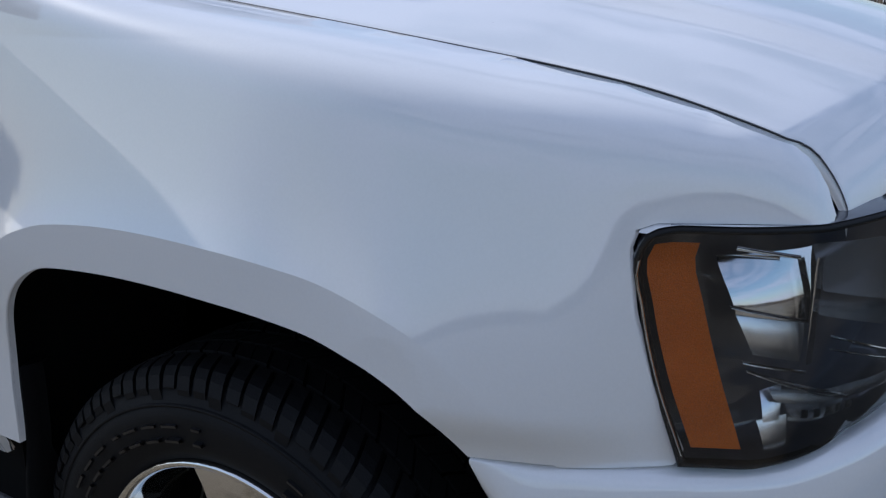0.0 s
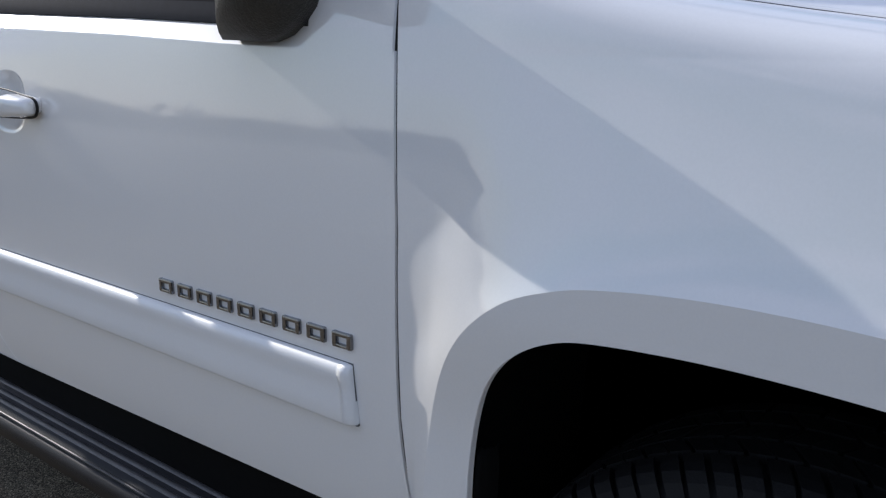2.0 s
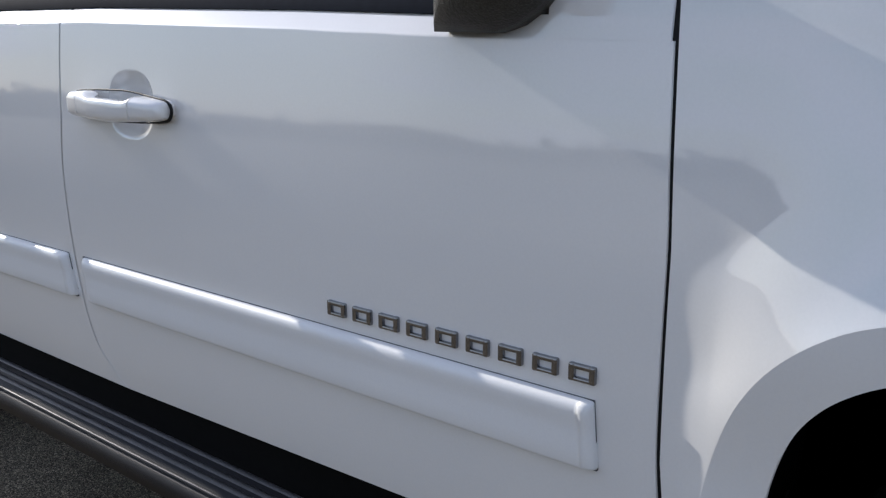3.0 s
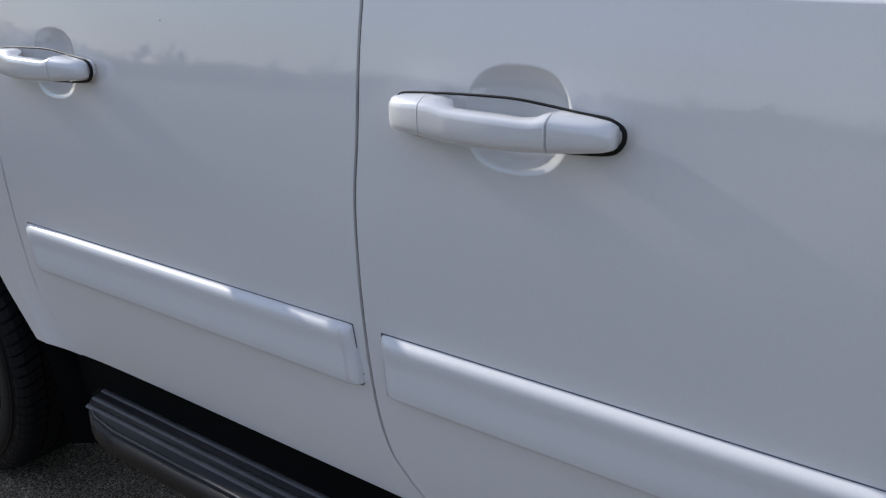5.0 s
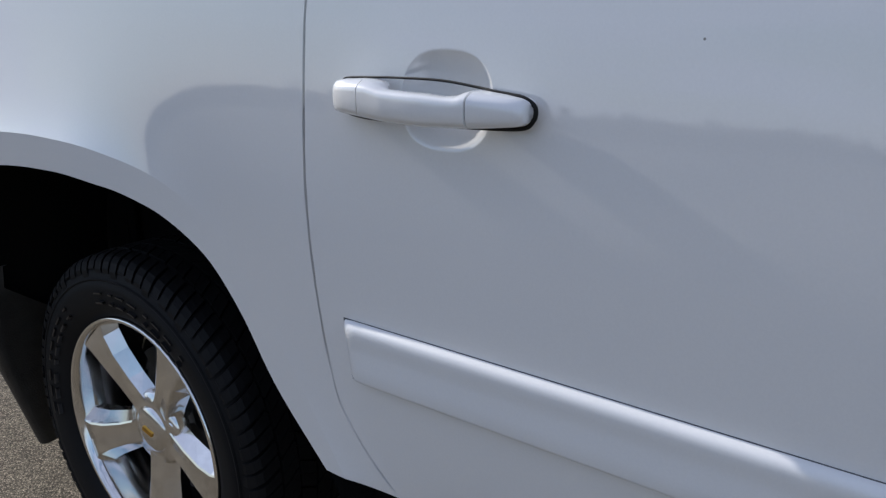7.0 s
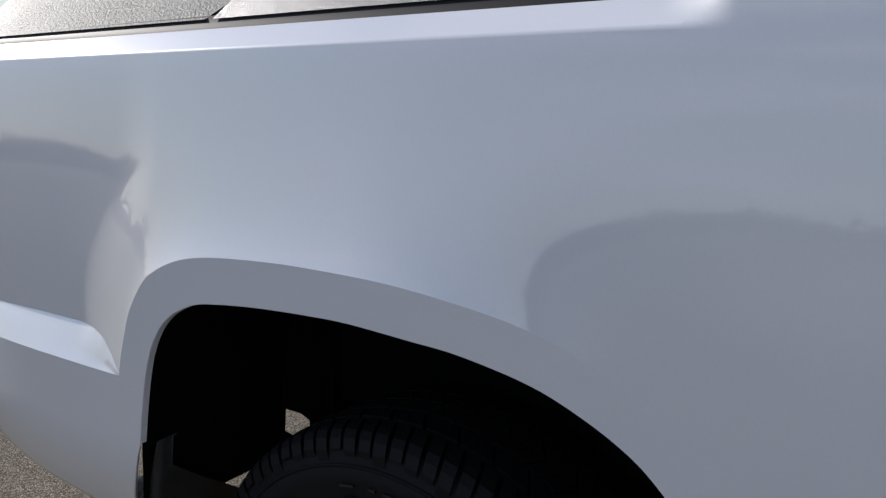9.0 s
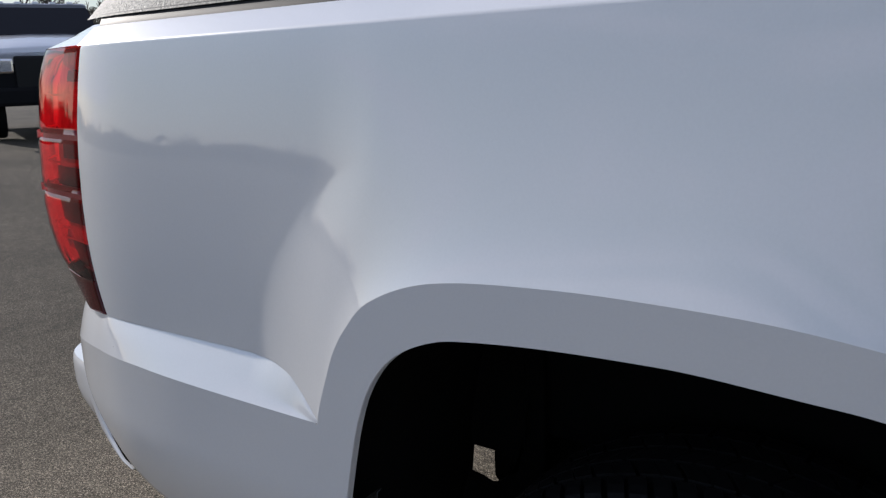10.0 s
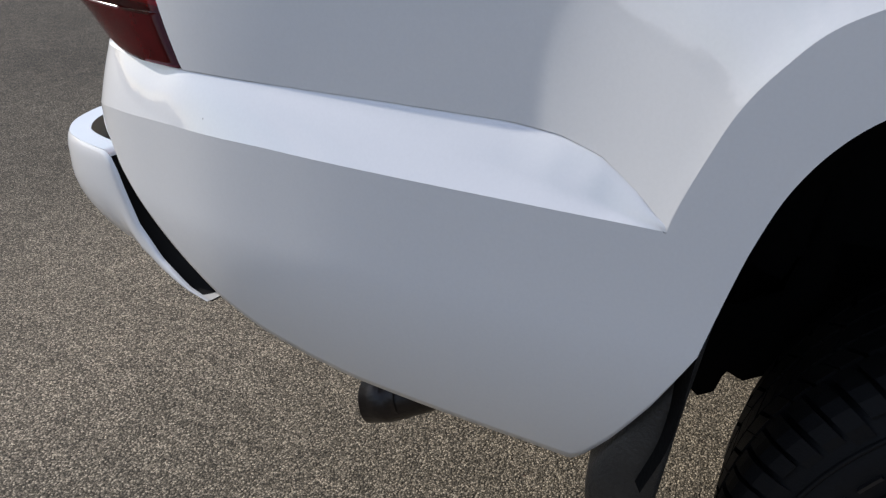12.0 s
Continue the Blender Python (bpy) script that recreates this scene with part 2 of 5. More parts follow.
def step01(a, b, x):
    t = np.clip((np.asarray(x, float) - a) / (b - a), 0, 1)
    return t * t * (3 - 2 * t)


def smooth_interp(x, xs, ys):
    """Interpolation with smooth slopes (monotone pieces)."""
    x, xs, ys = np.asarray(x, float), np.asarray(xs, float), np.asarray(ys, float)
    m = np.gradient(ys, xs)
    i = np.clip(np.searchsorted(xs, x) - 1, 0, len(xs) - 2)
    h = xs[i + 1] - xs[i]
    t = np.clip((x - xs[i]) / h, 0, 1)
    return (2 * t**3 - 3 * t**2 + 1) * ys[i] + (t**3 - 2 * t**2 + t) * h * m[i] + (-2 * t**3 + 3 * t**2) * ys[i + 1] + (t**3 - t**2) * h * m[i + 1]


# ---- the shape of the truck's side: x ahead, y into the truck, z up ----
FLARE = 0.030
F_OPEN = [(-0.415, 0.60), (-0.412, 0.70), (-0.404, 0.76), (-0.388, 0.812), (-0.365, 0.850), (-0.335, 0.878), (-0.297, 0.899), (-0.250, 0.911), (-0.150, 0.919), (-0.050, 0.920), (0.050, 0.916), (0.120, 0.909), (0.180, 0.899), (0.246, 0.878), (0.302, 0.845), (0.340, 0.797), (0.38, 0.735), (0.42, 0.66)]
F_OUT = [(-0.485, 0.60), (-0.478, 0.70), (-0.463, 0.78), (-0.440, 0.842), (-0.405, 0.893), (-0.355, 0.934), (-0.300, 0.957), (-0.245, 0.970), (-0.150, 0.980), (-0.050, 0.982), (0.050, 0.978), (0.120, 0.971), (0.180, 0.962), (0.250, 0.942), (0.300, 0.920), (0.347, 0.882), (0.40, 0.825), (0.45, 0.73)]
R_OPEN = [(-3.796, 0.640), (-3.783, 0.700), (-3.770, 0.752), (-3.752, 0.802), (-3.725, 0.844), (-3.690, 0.874), (-3.640, 0.896), (-3.590, 0.905), (-3.500, 0.913), (-3.400, 0.917), (-3.330, 0.917), (-3.240, 0.910), (-3.180, 0.904), (-3.104, 0.888), (-3.050, 0.869), (-2.986, 0.835), (-2.941, 0.798), (-2.886, 0.731), (-2.818, 0.630), (-2.712, 0.517)]
R_OUT = [(-3.839, 0.746), (-3.832, 0.775), (-3.818, 0.814), (-3.801, 0.855), (-3.778, 0.890), (-3.742, 0.927), (-3.677, 0.957), (-3.600, 0.972), (-3.486, 0.979), (-3.396, 0.980), (-3.290, 0.977), (-3.200, 0.967), (-3.100, 0.948), (-3.020, 0.918), (-2.940, 0.870), (-2.870, 0.800), (-2.790, 0.690), (-2.672, 0.5165)]
f_out_line, r_out_line = curve_at(F_OUT, 90), curve_at(R_OUT, 90)


def near(line, x, z):
    """Distance from points to a line."""
    p = np.stack([np.asarray(x, float).ravel(), np.asarray(z, float).ravel()], 1)
    a, b = np.asarray(line[:-1]), np.asarray(line[1:])
    best = np.full(len(p), 9.0)
    for k in range(len(a)):
        e = b[k] - a[k]
        t = np.clip(((p - a[k]) @ e) / (e @ e), 0, 1)
        best = np.minimum(best, np.linalg.norm(p - a[k] - t[:, None] * e, axis=1))
    return best.reshape(np.shape(x))


def hood_line(x):
    """Height of the seam between fender and hood."""
    return smooth_interp(x, [-0.62, -0.101, 0.0, 0.165, 0.307, 0.431, 0.515, 0.594, 0.62, 0.638, 0.645], [1.325, 1.246, 1.232, 1.209, 1.187, 1.166, 1.145, 1.119, 1.096, 1.067, 1.049])


def crease_line(x):
    """Height of the belt crease under the windows and along the bed."""
    return np.interp(x, [-4.6, -2.97, -2.75, -2.51, -2.27, -1.67, -1.15, -0.84, -0.5], [1.263, 1.263, 1.254, 1.244, 1.238, 1.235, 1.220, 1.207, 1.200])


HANDLES = [(-1.537, 1.091), (-2.485, 1.103)]


def side_y(x, z):
    """Depth of the painted side, without the wheel flares."""
    x, z = np.asarray(x, float), np.asarray(z, float)
    flat = smooth_interp(z, [0.40, 0.48, 0.55, 0.63, 0.72, 0.85, 0.95, 1.05, 1.10, 1.15, 1.20, 1.25, 1.35, 1.6], [0.06, 0.030, 0.016, 0.007, 0.002, -0.001, 0.0005, 0.0065, 0.0105, 0.0150, 0.0195, 0.0245, 0.040, 0.10])
    # belt ledge
    rise = np.clip(z - crease_line(x), 0, 0.05)
    has = np.maximum(step01(-0.70, -0.80, x) * step01(-2.62, -2.55, x), step01(-2.90, -2.975, x))
    door = flat + has * 1.0 * rise
    # finger bowls behind the handles
    for hx, hz in HANDLES:
        r = (np.abs((x - hx) / 0.068) ** 2.6 + np.abs((z - hz) / np.where(z > hz, 0.061, 0.059)) ** 2.6) ** (1 / 2.6)
        door = door + 0.020 * np.clip(1 - r * r, 0, 1) ** np.where(z > hz, 0.9, 1.4)
    # fender: rounds over into the hood, narrows towards the nose
    q = np.clip(1 - (hood_line(x) - z) / 0.27, 0, 1)
    nose = 0.15 * np.clip((x - 0.02) / 0.62, 0, 1.4) ** 2.7
    crown = 0.14 * (1 - np.sqrt(np.clip(1 - q**16, 0, 1))) * (1 - 0.6 * step01(0.3, 0.62, x))
    low = smooth_interp(z, [0.40, 0.55, 0.70, 0.90, 1.05, 1.2], [0.045, 0.02, 0.004, -0.002, 0.0055, 0.0185])
    # a soft swelling between wheel and lamp
    swell = 0.028 * np.exp(-(((z - 0.86) / np.where(z > 0.86, 0.17, 0.05)) ** 2)) * step01(0.10, 0.30, x) * (1 - step01(0.41, 0.56, x))
    fender = low + crown + nose - swell
    w = np.clip((-0.02 - x) / 0.54, 0, 1)
    w = w**3 * (6 * w * w - 15 * w + 10)
    y = w * door + (1 - w) * fender
    y = y + tail_in(x)
    y = y + 0.003 * step01(-3.80, -4.02, x) * step01(1.15, 0.95, z)
    return y


def tail_in(x):
    """How far the tail draws in."""
    return 0.026 * np.clip((-4.14 - np.asarray(x, float)) / 0.32, 0, 1.4) ** 4


def flare_out(x, z):
    """How far the flares stand out: they fade towards the front of each wheel, and low down behind the front one."""
    x, z = np.asarray(x, float), np.asarray(z, float)
    low = np.where(np.abs(x + 0.4) < 0.2, 0.30 + 0.70 * step01(0.72, 0.93, z), 1)
    return low * FLARE * np.where(x < -1.7, 1 - step01(-3.35, -2.85, x), 1 - 0.85 * step01(0.0, 0.40, x))


def skin(x, z, inside=False):
    """The side with the flares: the surface swells out towards the edge of the flare."""
    x, z = np.asarray(x, float), np.asarray(z, float)
    base = side_y(x, z)
    if inside:
        ramp = np.ones(x.shape)
    else:
        tight = 0.085 - 0.040 * step01(-0.38, -0.48, x) * (x > -1) * step01(0.97, 0.84, z)
        gone = np.minimum(near(f_out_line, x, z), near(r_out_line, x, z)) / tight
        wide = 0.5 * np.exp(-gone / 0.5) + 0.5 * np.exp(-((gone / 1.5) ** 1.4))
        side = np.where(x > -1.7, step01(-0.38, -0.48, x), step01(-3.74, -3.86, x))
        reach = np.where(x > -1.7, 1.45, 1.95)
        ramp = side * np.clip(1 - gone / reach, 0, 1) ** 1.5 + (1 - side) * wide
        ramp = ramp * np.where(x > -1.7, step01(-0.5365, -0.500, x), 1)
    out = -flare_out(x, z) + np.clip(side_y(x, np.maximum(z, 0.7)), -0.012, 1) * step01(0.02, 0.34, x) + tail_in(x)
    return base * (1 - ramp) + out * ramp


def skin_normal(x, z, inside=False):
    e = 0.0015
    gx = (skin(x + e, z, inside) - skin(x - e, z, inside)) / (2 * e)
    gz = (skin(x, z + e, inside) - skin(x, z - e, inside)) / (2 * e)
    n = np.stack([gx, -np.ones_like(gx), gz], -1)
    return n / np.linalg.norm(n, axis=-1)[..., None]


def panel(name, lines, counts, parent, mat=PAINT, label="", flange=0.018, inside=(), flange_rows=(0, -1), ends=True, extra=(), fine=None):
    """A painted panel spanned between lines in x and z. Its rims fold inwards, which gives the shut lines their depth."""
    lines = [np.array(l, float) for l in lines]
    bm = bmesh.new()
    normals = []
    spans = [(k, a, b, counts[k], True) for k, (a, b) in enumerate(zip(lines, lines[1:]))]
    spans += [(99, np.array(a, float), np.array(b, float), n, False) for a, b, n in extra]
    for k, a, b, count, main in spans:
        ts = np.linspace(0, 1, count + 1)
        if fine:
            ts = np.r_[np.linspace(0, fine[0], 30)[:-1], np.linspace(*fine, 130)[:-1], np.linspace(fine[1], 1, 110)]
        xz = np.stack([a * (1 - t) + b * t for t in ts])
        probe = xz.copy()
        if k > 0 and main:
            probe[0] = a * 0.97 + b * 0.03
        isin = k in inside
        pts = np.stack([xz[..., 0], skin(xz[..., 0], xz[..., 1], isin), xz[..., 1]], -1)
        if k > 0 and k - 1 in inside:
            pts[0, :, 1] = skin(a[:, 0], a[:, 1], True)
        nrm = skin_normal(probe[..., 0], probe[..., 1], isin)
        if ends and main:
            pts = np.concatenate([pts[:, :1] + (0, flange, 0), pts, pts[:, -1:] + (0, flange, 0)], 1)
            nrm = np.concatenate([nrm[:, :1], nrm, nrm[:, -1:]], 1)
        if k == 0 and 0 in flange_rows:
            pts = np.concatenate([pts[:1] + (0, flange, 0), pts[:1] + (0, 0.0025, 0), pts])
            nrm = np.concatenate([nrm[:1], nrm[:1], nrm])
        if (k == len(lines) - 2 and -1 in flange_rows) or k == 99:
            pts = np.concatenate([pts, pts[-1:] + (0, 0.0025, 0), pts[-1:] + (0, flange, 0)])
            nrm = np.concatenate([nrm, nrm[-1:], nrm[-1:]])
        vs = [[bm.verts.new(p) for p in row] for row in pts]
        normals.append(nrm.reshape(-1, 3))
        i, j = len(pts) // 2, pts.shape[1] // 2
        turn = np.cross(pts[i, j + 1] - pts[i, j], pts[i + 1, j] - pts[i, j]) @ nrm[i, j] < 0
        for r0, r1 in zip(vs, vs[1:]):
            for c in range(len(r0) - 1):
                f = (r0[c], r0[c + 1], r1[c + 1], r1[c])
                bm.faces.new(f[::-1] if turn else f)
    ob = part(name, bm, mat, parent, label)
    ob.data.normals_split_custom_set_from_vertices(np.concatenate(normals).tolist())
    return ob


truck = new("pickup_truck")
truck.location = (-1.65, 1.0, 0)
tagged(truck, "white four-door pickup truck parked on grey asphalt", "pickup truck")

# ---- near side panels ----
D_SEAM = [(-0.500, 0.545), (-0.508, 0.585), (-0.523, 0.645), (-0.532, 0.73), (-0.534, 0.85), (-0.536, 0.98), (-0.543, 1.08), (-0.548, 1.16), (-0.552, 1.23), (-0.556, 1.30), (-0.558, 1.33)]
B_SEAM = [(-1.655, 0.512), (-1.685, 0.535), (-1.712, 0.565), (-1.737, 0.60), (-1.757, 0.68), (-1.770, 0.81), (-1.777, 0.955), (-1.773, 1.05), (-1.772, 1.152), (-1.768, 1.22), (-1.763, 1.29)]
C_SEAM = [(-2.575, 0.512), (-2.605, 0.545), (-2.635, 0.578), (-2.680, 0.645), (-2.702, 0.735), (-2.718, 0.85), (-2.727, 0.955), (-2.730, 1.05), (-2.731, 1.175), (-2.727, 1.24), (-2.719, 1.304), (-2.69, 1.42)]
GAP = 0.0027


def seam_x(points, z):
    c = curve_at(points, 300)
    return np.interp(z, c[:, 1], c[:, 0])


def seam(points, dx, z0, z1, n=90, fine=False):
    """A shut line between two heights, shifted by half its gap; finer at the handle's height if asked."""
    z = np.r_[np.linspace(z0, 1.02, 70)[:-1], np.linspace(1.02, 1.172, 110)[:-1], np.linspace(1.172, z1, 20)] if fine else np.linspace(z0, z1, n)
    return np.c_[seam_x(points, z) + dx, z]


def ledge_top(x):
    return crease_line(x) + np.interp(x, [-2.97, -2.6, -2.45, -0.84], [0.031, 0.034, 0.028, 0.027])


def ledge(name, x0, x1, n, parent, low=None):
    """The strip above the belt crease, from the crease or the panel's upper edge below it."""
    x = np.linspace(x0, x1, n)
    return panel(name, [np.c_[x, crease_line(x) if low is None else np.interp(x, *low)], np.c_[x, ledge_top(x)]], [14], parent, flange_rows=(-1,), flange=0.03)


def sealed(z, points, dx):
    return float(seam_x(points, z)) + dx


def at_crease(points):
    c = curve_at(points, 400)
    return float(c[np.argmin(np.abs(c[:, 1] - crease_line(c[:, 0]))), 1])


zd, zb, zc = at_crease(D_SEAM), at_crease(B_SEAM), at_crease(C_SEAM)
front_door = panel("front_door", [seam(B_SEAM, GAP, 0.514, zb, fine=True), seam(D_SEAM, -GAP, 0.546, zd, fine=True)], [260], truck, fine=(0.12, 0.26))
ledge("belt_strip", sealed(1.25, B_SEAM, GAP), -0.705, 130, front_door, ([sealed(zb, B_SEAM, GAP), sealed(zd, D_SEAM, -GAP)], [zb, zd]))
rear_door = panel("rear_door", [seam(C_SEAM, GAP, 0.514, zc, fine=True), seam(B_SEAM, -GAP, 0.514, zb, fine=True)], [220], truck, fine=(0.16, 0.34))
ledge("belt_strip", sealed(1.265, C_SEAM, GAP), sealed(1.25, B_SEAM, -GAP), 110, rear_door, ([sealed(zc, C_SEAM, GAP), sealed(zb, B_SEAM, -GAP)], [zc, zb]))



def shut_seal(name, points, z0, z1, parent):
    """The dark rubber seal deep in a shut line."""
    z = np.linspace(z0, z1, 60)
    x = seam_x(points, z)
    y = side_y(x, z) + 0.0045
    return part(name, grid_mesh([np.c_[x - 0.015, y, z], np.c_[x + 0.015, y, z]]), GASKET, parent)


shut_seal("door_seal", D_SEAM, 0.55, 1.30, front_door)
shut_seal("door_seal", B_SEAM, 0.52, 1.28, front_door)
shut_seal("door_seal", C_SEAM, 0.52, 1.40, rear_door)

# fender: from the wheel opening over the flare to the seams around it
f_edge = line_at([(-0.494, 0.548), *[(x + GAP, z) for x, z in D_SEAM[1:-1]], (-0.552, 1.3112), (-0.30, 1.2758), (-0.101, 1.2463), (0.0, 1.2323), (0.165, 1.2093), (0.307, 1.1873), (0.36, 1.125), (0.42, 1.075), (0.482, 1.044), (0.477, 1.026), (0.487, 0.964), (0.508, 0.894), (0.538, 0.815), (0.530, 0.806), (0.470, 0.800), (0.428, 0.7965)], 300)
nose_low = line_at([(0.300, 1.188), (0.36, 1.1245), (0.42, 1.0745), (0.481, 1.0435), (0.497, 1.0505), (0.56, 1.0515), (0.637, 1.0510)], 80)
nose_top = line_at([(0.307, 1.1868), (0.431, 1.1653), (0.515, 1.1440), (0.565, 1.128), (0.592, 1.1175), (0.607, 1.106), (0.617, 1.0945), (0.627, 1.079), (0.637, 1.055)], 80)
f_open = [*F_OPEN[:-3], (0.340, 0.7945)]
panel("fender", [curve_at(f_open, 300), curve_at([*F_OUT[:-2], (0.404, 0.832), (0.425, 0.799)], 300), f_edge], [12, 90], truck, inside=(0,), flange=0.012, extra=[(nose_low, nose_top, 40)])

# quarter panel
LAMP_EDGE = [(-4.383, 0.804), (-4.403, 0.848), (-4.42, 0.893), (-4.433, 0.943), (-4.4415, 1.003), (-4.443, 1.065), (-4.438, 1.138), (-4.423, 1.207), (-4.407, 1.263)]
q_edge = line_at([(-3.838, 0.741), (-3.845, 0.755), (-3.868, 0.774), (-3.905, 0.797), (-3.945, 0.807), (-4.000, 0.810), (-4.127, 0.809), (-4.263, 0.807), (-4.360, 0.8055), *LAMP_EDGE, (-4.2, 1.263), (-3.6, 1.263), (-2.97, 1.263), (-2.75, 1.254), (-2.728, 1.2531), *[(x - GAP, z) for x, z in C_SEAM[9:1:-1]], (-2.595, 0.530), (-2.570, 0.512)], 360)
r_a, r_b = curve_at(R_OPEN, 360), curve_at(R_OUT, 360)
quarter = panel("quarter_panel", [r_a, r_b, q_edge], [12, 90], truck, inside=(0,), flange=0.012)
ledge("bed_rail", -4.424, -2.90, 170, quarter)
pillar_x = np.linspace(-2.95, -2.727, 50)
pillar_hi = np.c_[np.linspace(-2.93, -2.70, 50), np.full(50, 1.50)]
panel("pillar", [np.c_[pillar_x, crease_line(pillar_x)], pillar_hi], [40], quarter, flange_rows=())
door_px = np.linspace(-2.722, -2.57, 30)
panel("window_pillar", [np.c_[door_px, crease_line(door_px) + 0.001], np.c_[door_px + 0.03, np.full(30, 1.50)]], [30], rear_door, flange_rows=())

# lower rear quarter: a sloping facet, then the lower face that carries on the flare, both drawn round the corner
PLAN = curve_at([(-3.796, -0.030), (-3.866, -0.030), (-3.95, -0.031), (-4.10, -0.031), (-4.22, -0.027), (-4.34, -0.015), (-4.45, 0.011), (-4.525, 0.036), (-4.575, 0.066), (-4.603, 0.11), (-4.616, 0.18), (-4.62, 0.30)], 180)
run = np.gradient(PLAN, axis=0)
run /= np.linalg.norm(run, axis=1)[:, None]
INW = np.c_[run[:, 1], -run[:, 0]]
px = PLAN[:, 0]
fac = px < -3.832
reach = np.interp(px, [-4.38, -4.2, -4.0, -3.945, -3.905, -3.868, -3.838], [0.0205, 0.031, 0.031, 0.030, 0.027, 0.016, 0.0015])
crease_z = np.interp(px, [-4.62, -4.57, -4.52, -4.394, -4.256, -3.838], [0.725, 0.728, 0.735, 0.744, 0.748, 0.748])
fac_z1 = np.interp(px, [-4.62, -4.40, -4.263, -4.127, -4.0, -3.945, -3.905, -3.868, -3.845, -3.838], [0.803, 0.804, 0.807, 0.809, 0.810, 0.807, 0.797, 0.774, 0.755, 0.748])
onto = step01(-4.44, -4.36, px)
reach = reach * (1 - onto) + (skin(px, fac_z1) + 0.0015 - PLAN[:, 1]) * onto
rows = []
fold = np.clip(np.interp(px, [-4.24, -3.86], [0.82, 0.15]), 0.05, 0.95)
for t in np.linspace(0, 1, 24):
    sag = 0.0030 * np.sin(np.minimum(t / fold, (1 - t) / (1 - fold)) * math.pi / 2) * step01(-4.36, -4.06, px) * step01(-3.84, -3.90, px)
    p = PLAN + INW * (reach * t + sag)[:, None]
    rows.append(np.c_[p, crease_z * (1 - t) + fac_z1 * t + 0.004 * math.sin(math.pi * t)][fac])
rows.append(rows[-1] + np.c_[INW * 0.02, np.zeros(180)][fac])
facet = part("quarter_ledge", grid_mesh(rows, flip=True), PAINT, quarter)
low_z = np.interp(px, [-4.62, -4.575, -4.545, -4.524, -4.479, -4.425, -4.361, -4.30, -4.23, -4.17, -4.0, -3.905, -3.892, -3.866, -3.83, -3.796], [0.715, 0.705, 0.688, 0.660, 0.622, 0.578, 0.530, 0.500, 0.479, 0.467, 0.452, 0.447, 0.462, 0.503, 0.568, 0.639])
top_z = np.where(px < -3.838, crease_z, np.interp(px, [-3.838, -3.796], [0.748, 0.640]))
rows = []
for t in np.linspace(0, 1, 30):
    z = top_z * (1 - t) + low_z * t
    tuck = 0.050 * np.clip((0.64 - z) / 0.19, 0, 1) ** 1.8
    rows.append(np.c_[PLAN + INW * tuck[:, None], z])
rows += [rows[-1] + np.c_[INW * 0.003, np.zeros(180)], rows[-1] + np.c_[INW * np.where(px > -3.93, 0.005, 0.03)[:, None], np.full(180, 0.004)]]
part("quarter_lower", grid_mesh(rows, flip=True), PAINT, quarter)

# ---- side mouldings, badge and door handles ----


def moulding(x0, x1, slant, parent):
    """A satin strip with a rounded shoulder and a flat lower face."""
    prof = [(0.0, 0.7858), (-0.0035, 0.7857), (-0.0075, 0.7848), (-0.0110, 0.7834), (-0.0140, 0.7812), (-0.0162, 0.7783), (-0.0175, 0.7745), (-0.0180, 0.769), (-0.0168, 0.760), (-0.0155, 0.752), (-0.0150, 0.742), (-0.0158, 0.722), (-0.0160, 0.7005), (-0.0152, 0.6985), (-0.0120, 0.6972), (0.0, 0.6990)]
    xs = [x0, x0, x0 + 0.003, x0 + 0.008, x0 + 0.016]
    xs += list(np.linspace(x0 + 0.03, x1 - 0.022, 30)) + [x1 - 0.016, x1 - 0.0155, x1 - 0.006, x1 - 0.002, x1, x1]
    rows = []
    for i, x in enumerate(xs):
        k = min(1.0, (i / 4) ** 0.6, ((len(xs) - 1 - i) / 4) ** 0.6)
        k *= 1.05 if i == len(xs) - 5 else 1
        row = []
        for y, z in prof:
            zz = 0.745 + (z - 0.745) * (0.965 + 0.035 * min(1, k))
            row.append((x + slant * (0.745 - z) / 0.08, 0.003 + y * k, zz))
        rows.append(row)
    strip_ob = part("side_moulding", grid_mesh(rows, flip=True), SATIN, parent, "satin white rubbing strip")
    # grey plate behind the strip; its rim draws the gap shadow in colour
    seal = [(x0 - 0.0020 - slant * 0.5, 0.7863), (x1 + 0.0005 - slant * 0.5, 0.7863), (x1 + 0.0005 + slant * 0.5, 0.6950), (x0 - 0.0020 + slant * 0.5, 0.6940)]
    part("moulding_seal", prism(seal, -0.0014, 0.004), GAP_SHADE, parent, smooth=False)
    return strip_ob


# dark grey standing for the shadow in the gap round each moulding
GAP_SHADE = material("grey_seal", (0.09, 0.09, 0.095), 0.6)



moulding(-1.732, -0.610, 0.007, front_door)
moulding(-2.651, -1.783, 0.014, rear_door)


def badge_piece(x0, x1):
    """One raised chrome piece of the badge: a bevelled bar with a slot, no letter."""
    bm = bmesh.new()
    z0, z1, y0, y1 = 0.806, 0.829, -0.0065, 0.002
    add_box(bm, (x0, y0, z0), (x0 + 0.0085, y1, z1), 0.0026)
    add_box(bm, (x1 - 0.0085, y0, z0), (x1, y1, z1), 0.0026)
    add_box(bm, (x0 + 0.005, y0 + 0.0004, z1 - 0.0070), (x1 - 0.005, y1, z1 - 0.0003), 0.0024)
    add_box(bm, (x0 + 0.005, y0 + 0.0004, z0 + 0.0003), (x1 - 0.005, y1, z0 + 0.0055), 0.0022)
    part("badge_bar", bm, DARKCHROME, front_door, "raised chrome bar", smooth=False)


